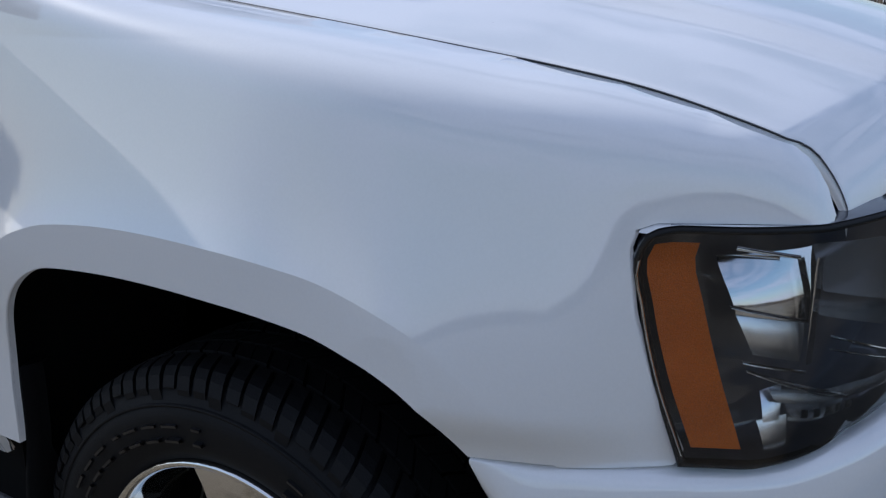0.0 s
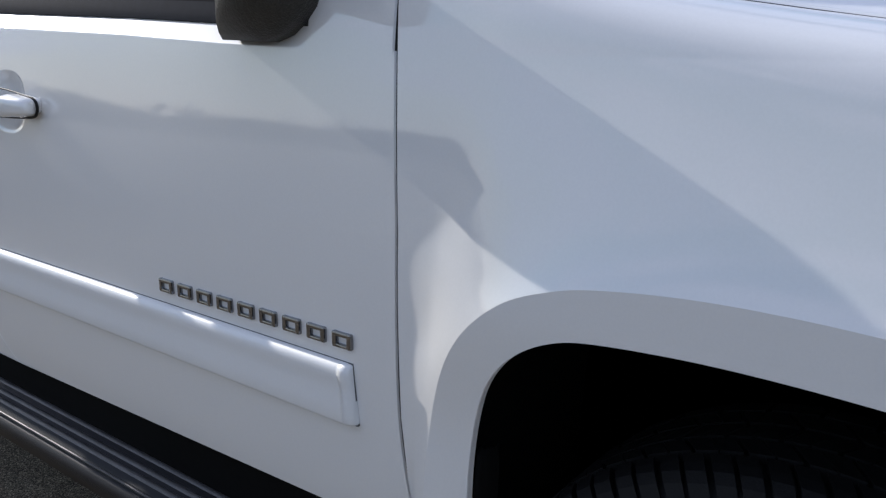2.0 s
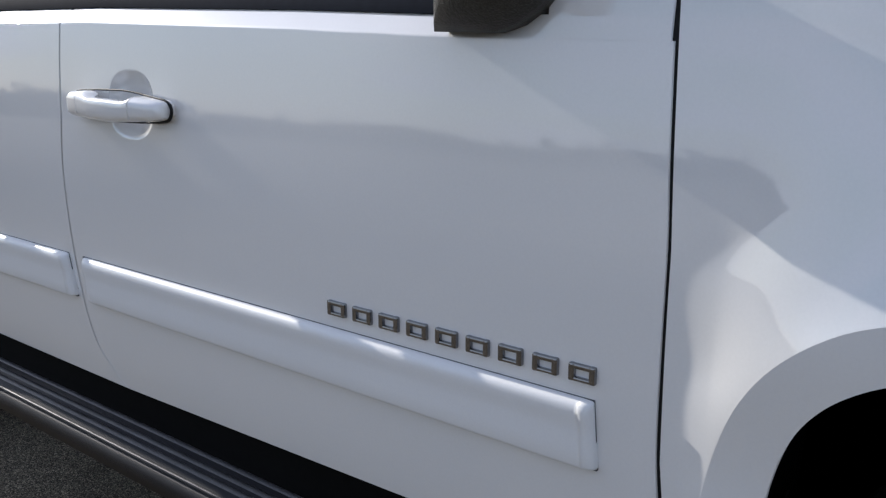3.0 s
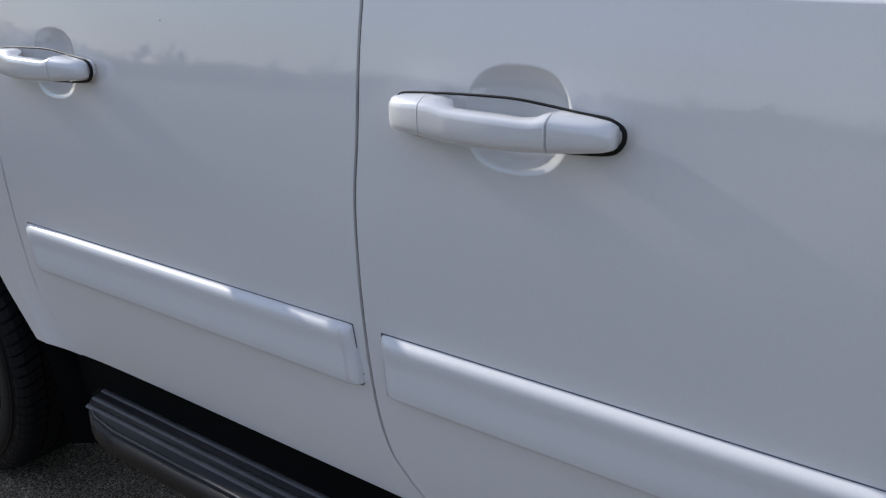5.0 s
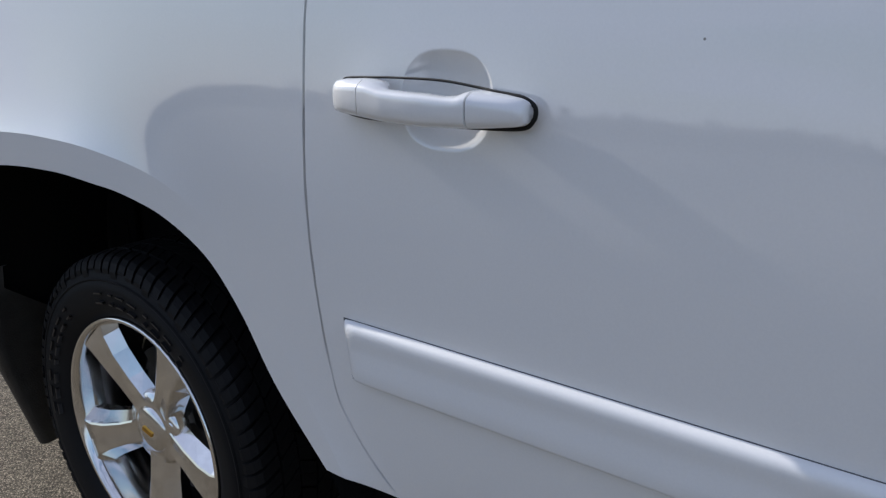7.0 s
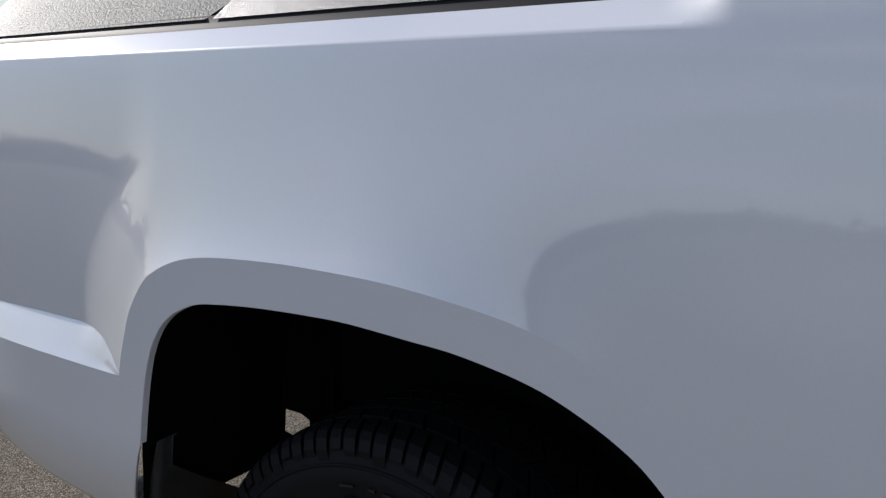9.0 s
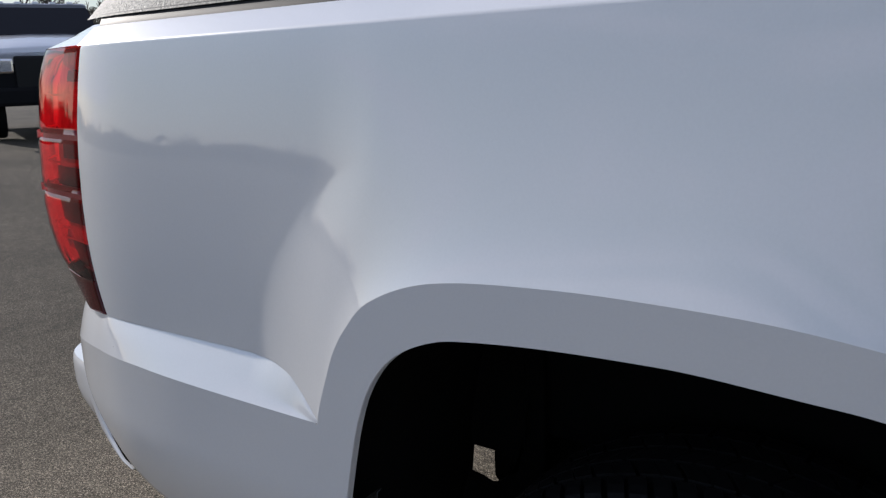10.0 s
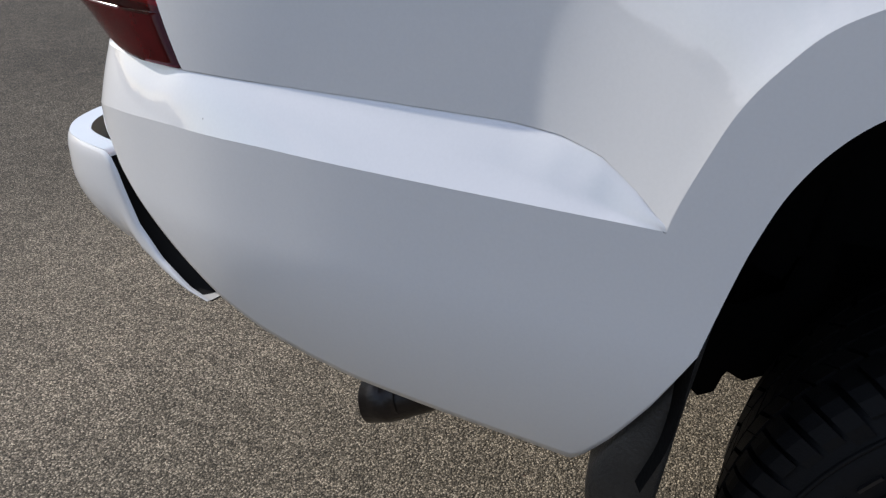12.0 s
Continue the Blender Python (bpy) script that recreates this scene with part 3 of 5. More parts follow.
DARKCHROME = material("badge_chrome", (0.24, 0.24, 0.25), 0.13, metal=1.0)
for i in range(9):
    bx = -1.052 + i * 0.0505
    badge_piece(bx, bx + 0.036)


def door_handle(dx, dz):
    """A painted pull handle: grip, two end caps and their black gaskets, over the finger bowl."""
    hub = new("door_handle")
    hub.location = (-1.537 + dx, 0.0, 1.09 + dz)
    hub.parent = truck
    hub.matrix_parent_inverse = Matrix.Translation(-truck.location)
    xs_all = [-1.698, -1.694, -1.68, -1.655, -1.60, -1.537, -1.478, -1.44, -1.418, -1.410, -1.407]
    top = [1.104, 1.1105, 1.1130, 1.1145, 1.1150, 1.1145, 1.1110, 1.1075, 1.1045, 1.1015, 1.098]
    bot = [1.076, 1.072, 1.0705, 1.0690, 1.0660, 1.0650, 1.0680, 1.0715, 1.0740, 1.0760, 1.080]
    out = [-0.015, -0.022, -0.028, -0.033, -0.040, -0.043, -0.039, -0.032, -0.026, -0.022, -0.016]

    def shell(xs, back):
        """A length of the handle: an upright front face, a rounded edge and a top that slopes back to the gasket."""
        rows = []
        for i, x in enumerate(xs):
            k = 1.0 if 0 < i < len(xs) - 1 else 0.965
            z1, z0, yo = np.interp(x, xs_all, top), np.interp(x, xs_all, bot), np.interp(x, xs_all, out)
            yb = back(x)
            m = (z0 + z1) / 2
            z0, z1, yo = m + (z0 - m) * k, m + (z1 - m) * k, yb + (yo - yb) * k
            scoop = float(step01(-1.638, -1.592, x) * (1 - step01(-1.502, -1.472, x)))
            zf = z1 - 0.006 - 0.005 * scoop
            w, b = -0.003 - yo, yb
            tall = zf - z0
            e4, e10, e8 = min(0.004, 0.12 * tall), min(0.010, 0.32 * tall), min(0.008, 0.26 * tall)
            cut = [(b, z0 + 0.003), (min(b, yo + 0.6 * w), z0), (yo + 0.24 * w, z0 + 0.0008), (yo + 0.09 * w, z0 + e4), (yo + 0.015 * w, z0 + e10), (yo, (z0 + zf) / 2), (yo + 0.006 * w, zf - e8), (yo + 0.03 * w, zf - 0.0035), (yo + 0.09 * w, zf - 0.0006), (yo + 0.17 * w, zf + 0.0004 + 0.0012 * (1 - scoop)), (yo + 0.34 * w, zf + 0.001 + (z1 - zf) * 0.62 * (1 - scoop)), (yo + 0.50 * w, zf + 0.001 + (z1 - zf) * 0.85 * (1 - scoop)), (max(b, yo + 0.56 * w), zf + (z1 - zf) * (1 - scoop))]
            rows.append([(x, y, z) for y, z in cut])
        n, last = len(rows[0]), len(rows) * len(rows[0])
        bm = grid_mesh(rows, closed=True)
        for row in (0, -1):
            bm.verts.ensure_lookup_table()
            vs = bm.verts[:n] if row == 0 else bm.verts[last - n:last]
            bmesh.ops.poke(bm, faces=[bm.faces.new(vs)])
        bmesh.ops.recalc_face_normals(bm, faces=bm.faces)
        for e in bm.edges:
            if len(e.link_faces) == 2 and e.calc_face_angle(0) > 0.9:
                e.smooth = False
        return bm

    made = [("end_cap", shell([-1.698, -1.6965, -1.694, -1.688, -1.68, -1.668, -1.655, -1.6430, -1.6425], lambda x: 0.009), PAINT),
            ("grip", shell([-1.6418, -1.6412, -1.63, -1.622, -1.615, -1.61, -1.605, -1.60, -1.597, -1.57, -1.537, -1.51, -1.492, -1.488, -1.484, -1.478, -1.4756, -1.4750], lambda x: -0.003 - 0.016 * float(step01(-1.615, -1.600, x) * (1 - step01(-1.492, -1.482, x)))), PAINT),
            ("lock_cap", shell([-1.4732, -1.4727, -1.46, -1.44, -1.428, -1.418, -1.413, -1.4095, -1.4075], lambda x: 0.009), PAINT)]

    loop = curve_at([(-1.701, 1.09), (-1.699, 1.106), (-1.692, 1.113), (-1.65, 1.1155), (-1.609, 1.117), (-1.537, 1.1175), (-1.477, 1.112), (-1.436, 1.1075), (-1.419, 1.105), (-1.4055, 1.098), (-1.4025, 1.090), (-1.4055, 1.080), (-1.420, 1.0705), (-1.473, 1.0655), (-1.537, 1.063), (-1.60, 1.0620), (-1.65, 1.0625), (-1.685, 1.0655), (-1.697, 1.073), (-1.701, 1.09)], 160)
    bead = []
    way = np.gradient(loop, axis=0)
    way /= np.linalg.norm(way, axis=1)[:, None]
    thick = np.interp(loop[:, 0], [-1.70, -1.66, -1.45, -1.41], [0.0011, 0.0015, 0.0017, 0.0028])
    seat = np.interp(loop[:, 0], [-1.62, -1.60, -1.48, -1.46], [0.002, 0.002, 0.001, -0.0015])
    for a in np.linspace(0, 2 * math.pi, 9):
        bead.append(np.c_[loop[:, 0] + thick * math.sin(a) * way[:, 1], seat + thick * math.cos(a), loop[:, 1] - thick * math.sin(a) * way[:, 0]])
    made.append(("gasket", grid_mesh(bead), GASKET))
    for name, bm, mat in made:
        bmesh.ops.translate(bm, verts=bm.verts, vec=(1.537, 0, -1.09))
        ob = part(name, bm, mat)
        ob.parent = hub
    tagged(hub, "white painted pull handle over a finger bowl")


door_handle(0, 0)
door_handle(-0.948, 0.012)

# ---- windows, mirror, cab and bed top ----


def strip(name, xs, low, high, mat, parent, label="", flip=False):
    """A band between two lines given as functions of x that return (y, z)."""
    rows = [[(x, *low(x)) for x in xs], [(x, *high(x)) for x in xs], [(x, high(x)[0] + 0.02, high(x)[1]) for x in xs]]
    return part(name, grid_mesh(rows), mat, parent, label)


def ledge_y(x):
    return float(side_y(x, ledge_top(x)))


RUBBERSEAL = material("matt_rubber_seal", (0.008, 0.009, 0.012), 0.9, spec=0.02, vary=0.2)
weather = strip("weatherstrip", np.linspace(-2.53, -0.85, 60), lambda x: (ledge_y(x) - 0.002, float(ledge_top(x)) - 0.004), lambda x: (ledge_y(x) + 0.016, float(ledge_top(x)) + 0.050), RUBBERSEAL, truck, "black rubber window seal")
STRIPE = material("window_trim", (0.012, 0.015, 0.022), 0.8, spec=0.02, vary=0.15)
strip("window_trim", np.linspace(-2.50, -0.86, 60), lambda x: (ledge_y(x) - 0.004, float(ledge_top(x)) + 0.000), lambda x: (ledge_y(x) + 0.006, float(ledge_top(x)) + 0.030), STRIPE, weather)


def window(x0a, x1a, x0b, x1b):
    rows = []
    for t in np.linspace(0, 1, 8):
        z = 1.285 + t * 0.50
        a, b = x0a * (1 - t) + x0b * t, x1a * (1 - t) + x1b * t
        rows.append([(x, 0.070 + 0.20 * t**1.2, z) for x in np.linspace(a, b, 14)])
    return part("side_window", grid_mesh(rows), TINTED, truck, "dark tinted side window")


window(-1.72, -0.62, -1.72, -1.05)
window(-2.56, -1.79, -2.46, -1.79)
for x0, x1, xt0, xt1, mat in ((-1.79, -1.72, -1.79, -1.72, BLACK), (-0.66, -0.50, -1.06, -0.98, PAINT)):
    post = [[(x0 * (1 - t) + xt0 * t, 0.066 + 0.20 * t**1.2, 1.285 + 0.5 * t), (x1 * (1 - t) + xt1 * t, 0.066 + 0.20 * t**1.2, 1.285 + 0.5 * t)] for t in np.linspace(0, 1, 8)]
    part("window_post", grid_mesh(post), mat, truck)
corner_x = np.linspace(-0.705, -0.5565, 40)
panel("door_corner", [np.c_[corner_x, crease_line(corner_x)], np.c_[corner_x, np.full(40, 1.40)]], [40], front_door, flange_rows=())

# mirror: grained corner plate on the door, arm and painted shell
corner = [(-0.850, 1.213), (-0.765, 1.211), (-0.735, 1.220), (-0.707, 1.237), (-0.690, 1.256), (-0.678, 1.290), (-0.674, 1.328), (-0.74, 1.378), (-0.850, 1.40)]
mirror = new("door_mirror")
mirror.location = (-0.78, -0.1, 1.3)
mirror.parent = truck
mirror.matrix_parent_inverse = Matrix.Translation(-truck.location)


def under(name, bm, mat, hub, label="", smooth=True):
    """A part built at its true place under an Empty that is itself a part."""
    bmesh.ops.translate(bm, verts=bm.verts, vec=-hub.location)
    ob = part(name, bm, mat, label=label, smooth=smooth)
    ob.parent = hub
    return ob


GRAIN = material("grained_black_plastic", (0.030, 0.028, 0.024), 0.42, bump=1.0, scale=380, vary=0.7)
base_bm = prism(corner, -0.004, 0.045, 0.0)
front = [f for f in base_bm.faces if abs(f.normal.y) > 0.9 and f.calc_center_median().y < 0.0]
for inset, out in ((0.010, 0.014), (0.014, 0.014), (0.016, 0.010), (0.016, 0.006)):
    bmesh.ops.inset_region(base_bm, faces=front, thickness=inset, use_even_offset=True)
    bmesh.ops.translate(base_bm, verts=list({v for f in front for v in f.verts}), vec=(0, -out, 0))
under("mirror_plate", base_bm, GRAIN, mirror, "grained black mirror base bulging from the door", smooth=True)
bm = bmesh.new()
add_box(bm, (-0.83, -0.16, 1.293), (-0.74, 0.02, 1.345), 0.014)
under("mirror_arm", bm, BLACK, mirror)
bm = box((-0.885, -0.335, 1.300), (-0.755, -0.085, 1.50), 0.045)
for v in bm.verts:
    if v.co.x > -0.80:
        v.co.x -= 0.30 * (v.co.y + 0.21) ** 2 * 4 + 0.02 * abs(v.co.z - 1.4) / 0.1
under("mirror_shell", bm, PAINT, mirror, "white painted mirror shell")
MIRROR = material("mirror_glass", (0.75, 0.76, 0.78), 0.12, metal=1.0)
glass_n = Vector((-0.943, 0.324, -0.081)).normalized()
glass_u = glass_n.cross(Vector((0, 0, 1))).normalized()
glass_v = glass_u.cross(glass_n)
rows = []
for b in np.linspace(-1, 1, 13):
    half = 0.098 * (1 - abs(b) ** 6) ** 0.25 + 0.004
    rows.append([Vector((-0.905, -0.215, 1.402)) + glass_u * (a * half) + glass_v * (b * 0.080) - glass_n * ((a * half) ** 2 + (b * 0.080) ** 2) / 2.4 for a in np.linspace(-1, 1, 17)])
under("mirror_glass", grid_mesh(rows), MIRROR, mirror, "convex mirror glass")

# bed side: black seal, grained side panel in two pieces with a slanting gap
strip("bed_seal", np.linspace(-4.40, -2.93, 50), lambda x: (ledge_y(x) - 0.001, float(ledge_top(x)) - 0.003), lambda x: (ledge_y(x) + 0.008, float(ledge_top(x)) + 0.020), GASKET, truck, "black rubber seal")


def sail(name, x0, x1, top0, top1, h, mat):
    rows = []
    for t in np.linspace(0, 1, 8):
        rows.append([(x, float(side_y(x, ledge_top(x))) + 0.004 + 0.16 * t, float(ledge_top(x)) + 0.015 + h * t) for x in np.linspace(x0 * (1 - t) + top0 * t, x1 * (1 - t) + top1 * t, 30)])
    rows.append([(x, y + 0.03, z - 0.01) for x, y, z in rows[-1]])
    return part(name, grid_mesh(rows), mat, truck, "grained grey plastic bed side cover")


sail("bed_side_cover", -4.47, -3.690, -4.43, -3.50, 0.16, TEXTURED)
SMOOTHGREY = material("smooth_grey_plastic", (0.10, 0.10, 0.105), 0.38, bump=0.5, scale=600, vary=0.1)
sail("sail_panel", -3.672, -2.93, -3.36, -2.80, 0.30, SMOOTHGREY)

# roof, glass front and back, bed cover, tailgate
rows = []
for y in np.linspace(0.28, 1.73, 24):
    k = 1 - abs((y - 1.005) / 0.735) ** 4
    rows.append([(x, y, 1.80 + 0.13 * k - 0.05 * abs((x + 1.85) / 0.95) ** 3 * 0.6) for x in np.linspace(-2.85, -0.98, 24)])
part("roof", grid_mesh(rows, flip=True), PAINT, truck)
rows = [[(-0.98 + 0.62 * t, 0.28 - 0.13 * t + (1.45 + 0.26 * t) * u, 1.80 - 0.52 * t + 0.10 * (1 - t) * (1 - abs(2 * u - 1) ** 4)) for u in np.linspace(0, 1, 16)] for t in np.linspace(0, 1, 8)]
part("windscreen", grid_mesh(rows), TINTED, truck, "dark glass windscreen")
rows = [[(-2.85 - 0.12 * t, 0.28 - 0.05 * t + (1.45 + 0.10 * t) * u, 1.80 - 0.42 * t) for u in np.linspace(0, 1, 16)] for t in np.linspace(0, 1, 6)]
part("rear_window", grid_mesh(rows, flip=True), TINTED, truck)
bm = bmesh.new()
for k in range(3):
    add_box(bm, (-4.40 + k * 0.50, 0.24, 1.37), (-3.915 + k * 0.50, 1.77, 1.41), 0.01)
part("bed_cover", bm, TEXTURED, truck, "grey grained bed cover panels", smooth=False)
part("tailgate", box((-4.66, 0.30, 0.76), (-4.58, 1.71, 1.33), 0.02), PAINT, truck, smooth=False)
part("tailgate_step", box((-4.70, 0.40, 1.30), (-4.56, 1.61, 1.345), 0.015), BLACK, truck, smooth=False)

# ---- hood, headlamp, front bumper ----
S = curve_at([(-0.62, 0.130, 1.322), (-0.30, 0.145, 1.277), (-0.101, 0.15, 1.2475), (0.0, 0.15, 1.2335), (0.165, 0.15, 1.2105), (0.307, 0.15, 1.1885), (0.431, 0.15, 1.1675), (0.515, 0.15, 1.1465), (0.594, 0.15, 1.1205), (0.622, 0.151, 1.0975), (0.641, 0.153, 1.068), (0.647, 0.155, 1.050)], 120)
for i, p in enumerate(S):
    S[i, 1] = float(side_y(p[0], min(p[2], float(hood_line(p[0]))))) + 0.002
S[:, 1] = np.maximum.accumulate(np.minimum(S[:, 1], 0.2))
rows = []
fwd = step01(0.2, 0.65, S[:, 0])
for v in np.r_[-0.02, 0, 0.004, np.linspace(0.012, 1, 60)]:
    crown = 0.118 * (1 - (1 - min(1, max(0, v))) ** 2.2) + 0.018 * step01(0.26, 0.34, v)
    p = S.copy()
    p[:, 0] += 0.16 * fwd * (1 - (1 - max(0, v)) ** 2)
    p[:, 1] += max(0, v) * (1.005 - S[:, 1])
    p[:, 2] += crown * (1 - 0.35 * fwd) + (-0.02 if v < 0 else -0.002 if v == 0 else 0)
    rows.append(p)
GREYSEAL = material("grey_hood_seal", (0.06, 0.06, 0.065), 0.6, spec=0.3)
bead = [[p + (0, -0.0008 + 0.0011 * math.cos(a), -0.0014 + 0.0011 * math.sin(a)) for p in S] for a in np.linspace(0, 2 * math.pi, 9)]
part("hood_seal", grid_mesh(bead), GREYSEAL, truck, "thin dark grey hood seal")
hood = part("hood", grid_mesh(rows, flip=True), PAINT, truck)

LP = curve_at([(0.488, 0.062), (0.52, 0.077), (0.58, 0.107), (0.645, 0.164), (0.70, 0.245), (0.74, 0.36), (0.765, 0.52)], 60)
arc = np.r_[0, np.cumsum(np.linalg.norm(np.diff(LP, axis=0), axis=1))]
headlamp = new("headlamp")
headlamp.location = (0.6, 0.2, 0.93)
headlamp.parent = truck
headlamp.matrix_parent_inverse = Matrix.Translation(-truck.location)


def lamp_rows(inset, z_in, back=0.0, n=20):
    """Rows of the lamp's face, from its foot to its top, pushed in by some depth."""
    rows = []
    g = np.gradient(LP, axis=0)
    g /= np.linalg.norm(g, axis=1)[:, None]
    inw = np.c_[-g[:, 1], g[:, 0]]
    z0 = np.interp(arc, [0, 0.10, 0.20, 0.30, 0.55], [0.812, 0.808, 0.812, 0.826, 0.86]) + z_in
    z1 = np.interp(arc, [0, 0.012, 0.03, 0.17, 0.27, 0.55], [1.041, 1.0475, 1.0500, 1.0500, 1.060, 1.072]) - z_in
    lean = np.clip(1 - arc / 0.25, 0, 1)
    for i, t in enumerate(np.linspace(0, 1, n)):
        z = z0 * (1 - t) + z1 * t
        p = LP + inw * (inset + 0.012 * (1 - t))
        x = p[:, 0] + lean * smooth_interp(t, [0, 0.35, 0.70, 0.93, 1], [0.056, 0.025, 0.004, -0.003, 0.005])
        rows.append(np.c_[x, p[:, 1] + back, z])
    return rows


lens = under("lens", grid_mesh(lamp_rows(-0.002, 0.003)), CLEAR, headlamp, "clear plastic lens")
lens.visible_shadow = False

lip_x = np.linspace(0.484, 0.637, 40)
lip_z = np.interp(lip_x, [0.481, 0.497, 0.56, 0.637], [1.0435, 1.0505, 1.0515, 1.0510])
top = lamp_rows(0.003, 0.0)[-1]
part("fender_lip", grid_mesh([np.c_[lip_x, skin(lip_x, lip_z) + 0.001, lip_z - 0.0005], np.c_[lip_x, np.interp(lip_x, top[:, 0], top[:, 1]), np.interp(lip_x, top[:, 0], top[:, 2]) + 0.0015]], flip=True), PAINT, truck)


def lamp_loop(rows):
    return [tuple(p) for p in rows[0]] + [tuple(r[-1]) for r in rows[1:-1]] + [tuple(p) for p in rows[-1][::-1]] + [tuple(r[0]) for r in rows[::-1][1:-1]]


rim, inner = lamp_rows(0.003, 0.0), lamp_rows(0.000, 0.0035)
inner = [np.vstack([r[0] * 0.82 + r[1] * 0.18, r[1:]]) for r in inner]
inner[-1][:, 2] -= 0.002
loop_o, loop_i = lamp_loop(rim), lamp_loop(inner)
deep = [(x + 0.002, y + 0.012, z) for x, y, z in loop_i]
under("gasket", grid_mesh([[(x, y + 0.02, z) for x, y, z in loop_o], loop_o, loop_i, deep], closed=True), GASKET, headlamp, "black rubber gasket")
BEZEL = material("lamp_bezel", (0.034, 0.040, 0.054), 0.3, coat=0.6, vary=0.2, vary_scale=20)
back = [np.vstack([f[:1], r]) for f, r in zip(lamp_rows(0.004, 0.0), lamp_rows(0.075, -0.002))]
lip = lamp_rows(0.004, -0.001)
back = [np.vstack([lip[0][:1], lip[0]]), *back, np.vstack([lip[-1][:1], lip[-1]])]
under("bezel", grid_mesh(back), BEZEL, headlamp, "dark blue-black lamp bezel")


def lamp_patch(name, corners, inset, mat, label="", bulge=0.0, tilt=0.0):
    """A sheet inside the lamp between four corners: steps along its face, share of its height."""
    src = np.array(lamp_rows(inset, 0.012, n=41))
    (a0, b0), (a1, b1), (a2, b2), (a3, b3) = corners
    rows = []
    for v in np.linspace(0, 1, 15):
        row = []
        for u in np.linspace(0, 1, 15):
            i = (a0 * (1 - u) + a1 * u) * (1 - v) + (a3 * (1 - u) + a2 * u) * v
            t = ((b0 * (1 - u) + b1 * u) * (1 - v) + (b3 * (1 - u) + b2 * u) * v) * 40
            i0, t0 = min(int(i), 58), max(0, min(int(t), 39))
            fi, ft = i - i0, t - t0
            p = (src[t0, i0] * (1 - fi) + src[t0, i0 + 1] * fi) * (1 - ft) + (src[t0 + 1, i0] * (1 - fi) + src[t0 + 1, i0 + 1] * fi) * ft
            k = bulge * ((2 * v - 1) ** 2 - 1) + 0.2 * bulge * (2 * u - 1) ** 2
            k += tilt * v
            row.append(p + (-0.5 * k, 0.9 * k, 0))
        rows.append(row)
    return under(name, grid_mesh(rows), mat, headlamp, label)


lamp_patch("side_reflector", [(1.9, 0.02), (8.4, 0.02), (5.5, 0.975), (1.3, 0.975)], 0.012, AMBER, "amber plastic side reflector")
BOWL = material("vapour_plated_reflector", (0.82, 0.83, 0.85), 0.24, metal=1.0, bump=0.05, scale=60, vary=0.08, vary_scale=30)
lamp_patch("reflector_bowl", [(9.6, 0.66), (18.0, 0.60), (18.2, 0.93), (8.2, 0.90)], 0.008, CHROME, "chrome reflector bowl", bulge=0.003, tilt=0.017)
lamp_patch("reflector_bowl", [(11.6, 0.46), (17.6, 0.40), (18.0, 0.59), (9.8, 0.65)], 0.013, BOWL, bulge=0.003, tilt=0.003)
lamp_patch("reflector_bowl", [(19.2, 0.74), (34.0, 0.52), (33.0, 0.84), (18.8, 0.92)], 0.006, BOWL, bulge=0.002, tilt=0.030)
lamp_patch("reflector_bowl", [(19.4, 0.62), (31.0, 0.43), (34.0, 0.51), (19.2, 0.73)], 0.010, BOWL, bulge=0.002, tilt=0.014)
for c in ([(9, 0.955), (16, 0.905), (16, 0.92), (9, 0.975)], [(9.0, 0.69), (17.6, 0.60), (17.6, 0.615), (8.8, 0.705)], [(10, 0.435), (17.8, 0.355), (17.8, 0.368), (10, 0.450)], [(10.4, 0.395), (26, 0.12), (26, 0.145), (10.2, 0.415)], [(13, 0.36), (22, 0.215), (22, 0.225), (13, 0.372)], [(21, 0.50), (36, 0.20), (36, 0.21), (21, 0.512)], [(21, 0.44), (34, 0.20), (34, 0.207), (21, 0.448)], [(17.7, 0.40), (18.6, 0.40), (18.9, 0.90), (18.0, 0.90)]):
    lamp_patch("chrome_trim", c, 0.005, CHROME, bulge=0.0008, tilt=0.002)
lamp_patch("lamp_frame", [(12.0, 0.0), (15.4, 0.0), (15.8, 0.15), (11.4, 0.15)], 0.012, BOWL, "chrome lower lamp frame", bulge=0.002, tilt=0.002)
lamp_patch("lamp_frame", [(11.9, 0.15), (14.2, 0.15), (15.2, 0.30), (12.3, 0.28)], 0.007, BOWL, bulge=0.002, tilt=0.010)
lamp_patch("frame_arm", [(13.6, 0.24), (38, 0.02), (38, 0.085), (13.0, 0.305)], 0.006, BOWL, bulge=0.001, tilt=0.003)
lamp_patch("lower_reflector", [(16.5, 0.10), (27, -0.01), (29, 0.07), (16.5, 0.19)], 0.018, BOWL, "small chrome lower reflector", bulge=0.002, tilt=0.011)
for k in range(5):
    lamp_patch("bulb_socket", [(17.6 + 2.2 * k, 0.125 - 0.02 * k), (18.8 + 2.2 * k, 0.113 - 0.02 * k), (18.9 + 2.2 * k, 0.155 - 0.02 * k), (17.7 + 2.2 * k, 0.168 - 0.02 * k)], 0.009, GASKET, bulge=0.002)
lamp_patch("lens_edge", [(0.18, 0.0), (0.42, 0.0), (0.42, 0.93), (0.18, 0.93)], 0.001, CHROME, "thin bright edge of the lens", bulge=0.002)

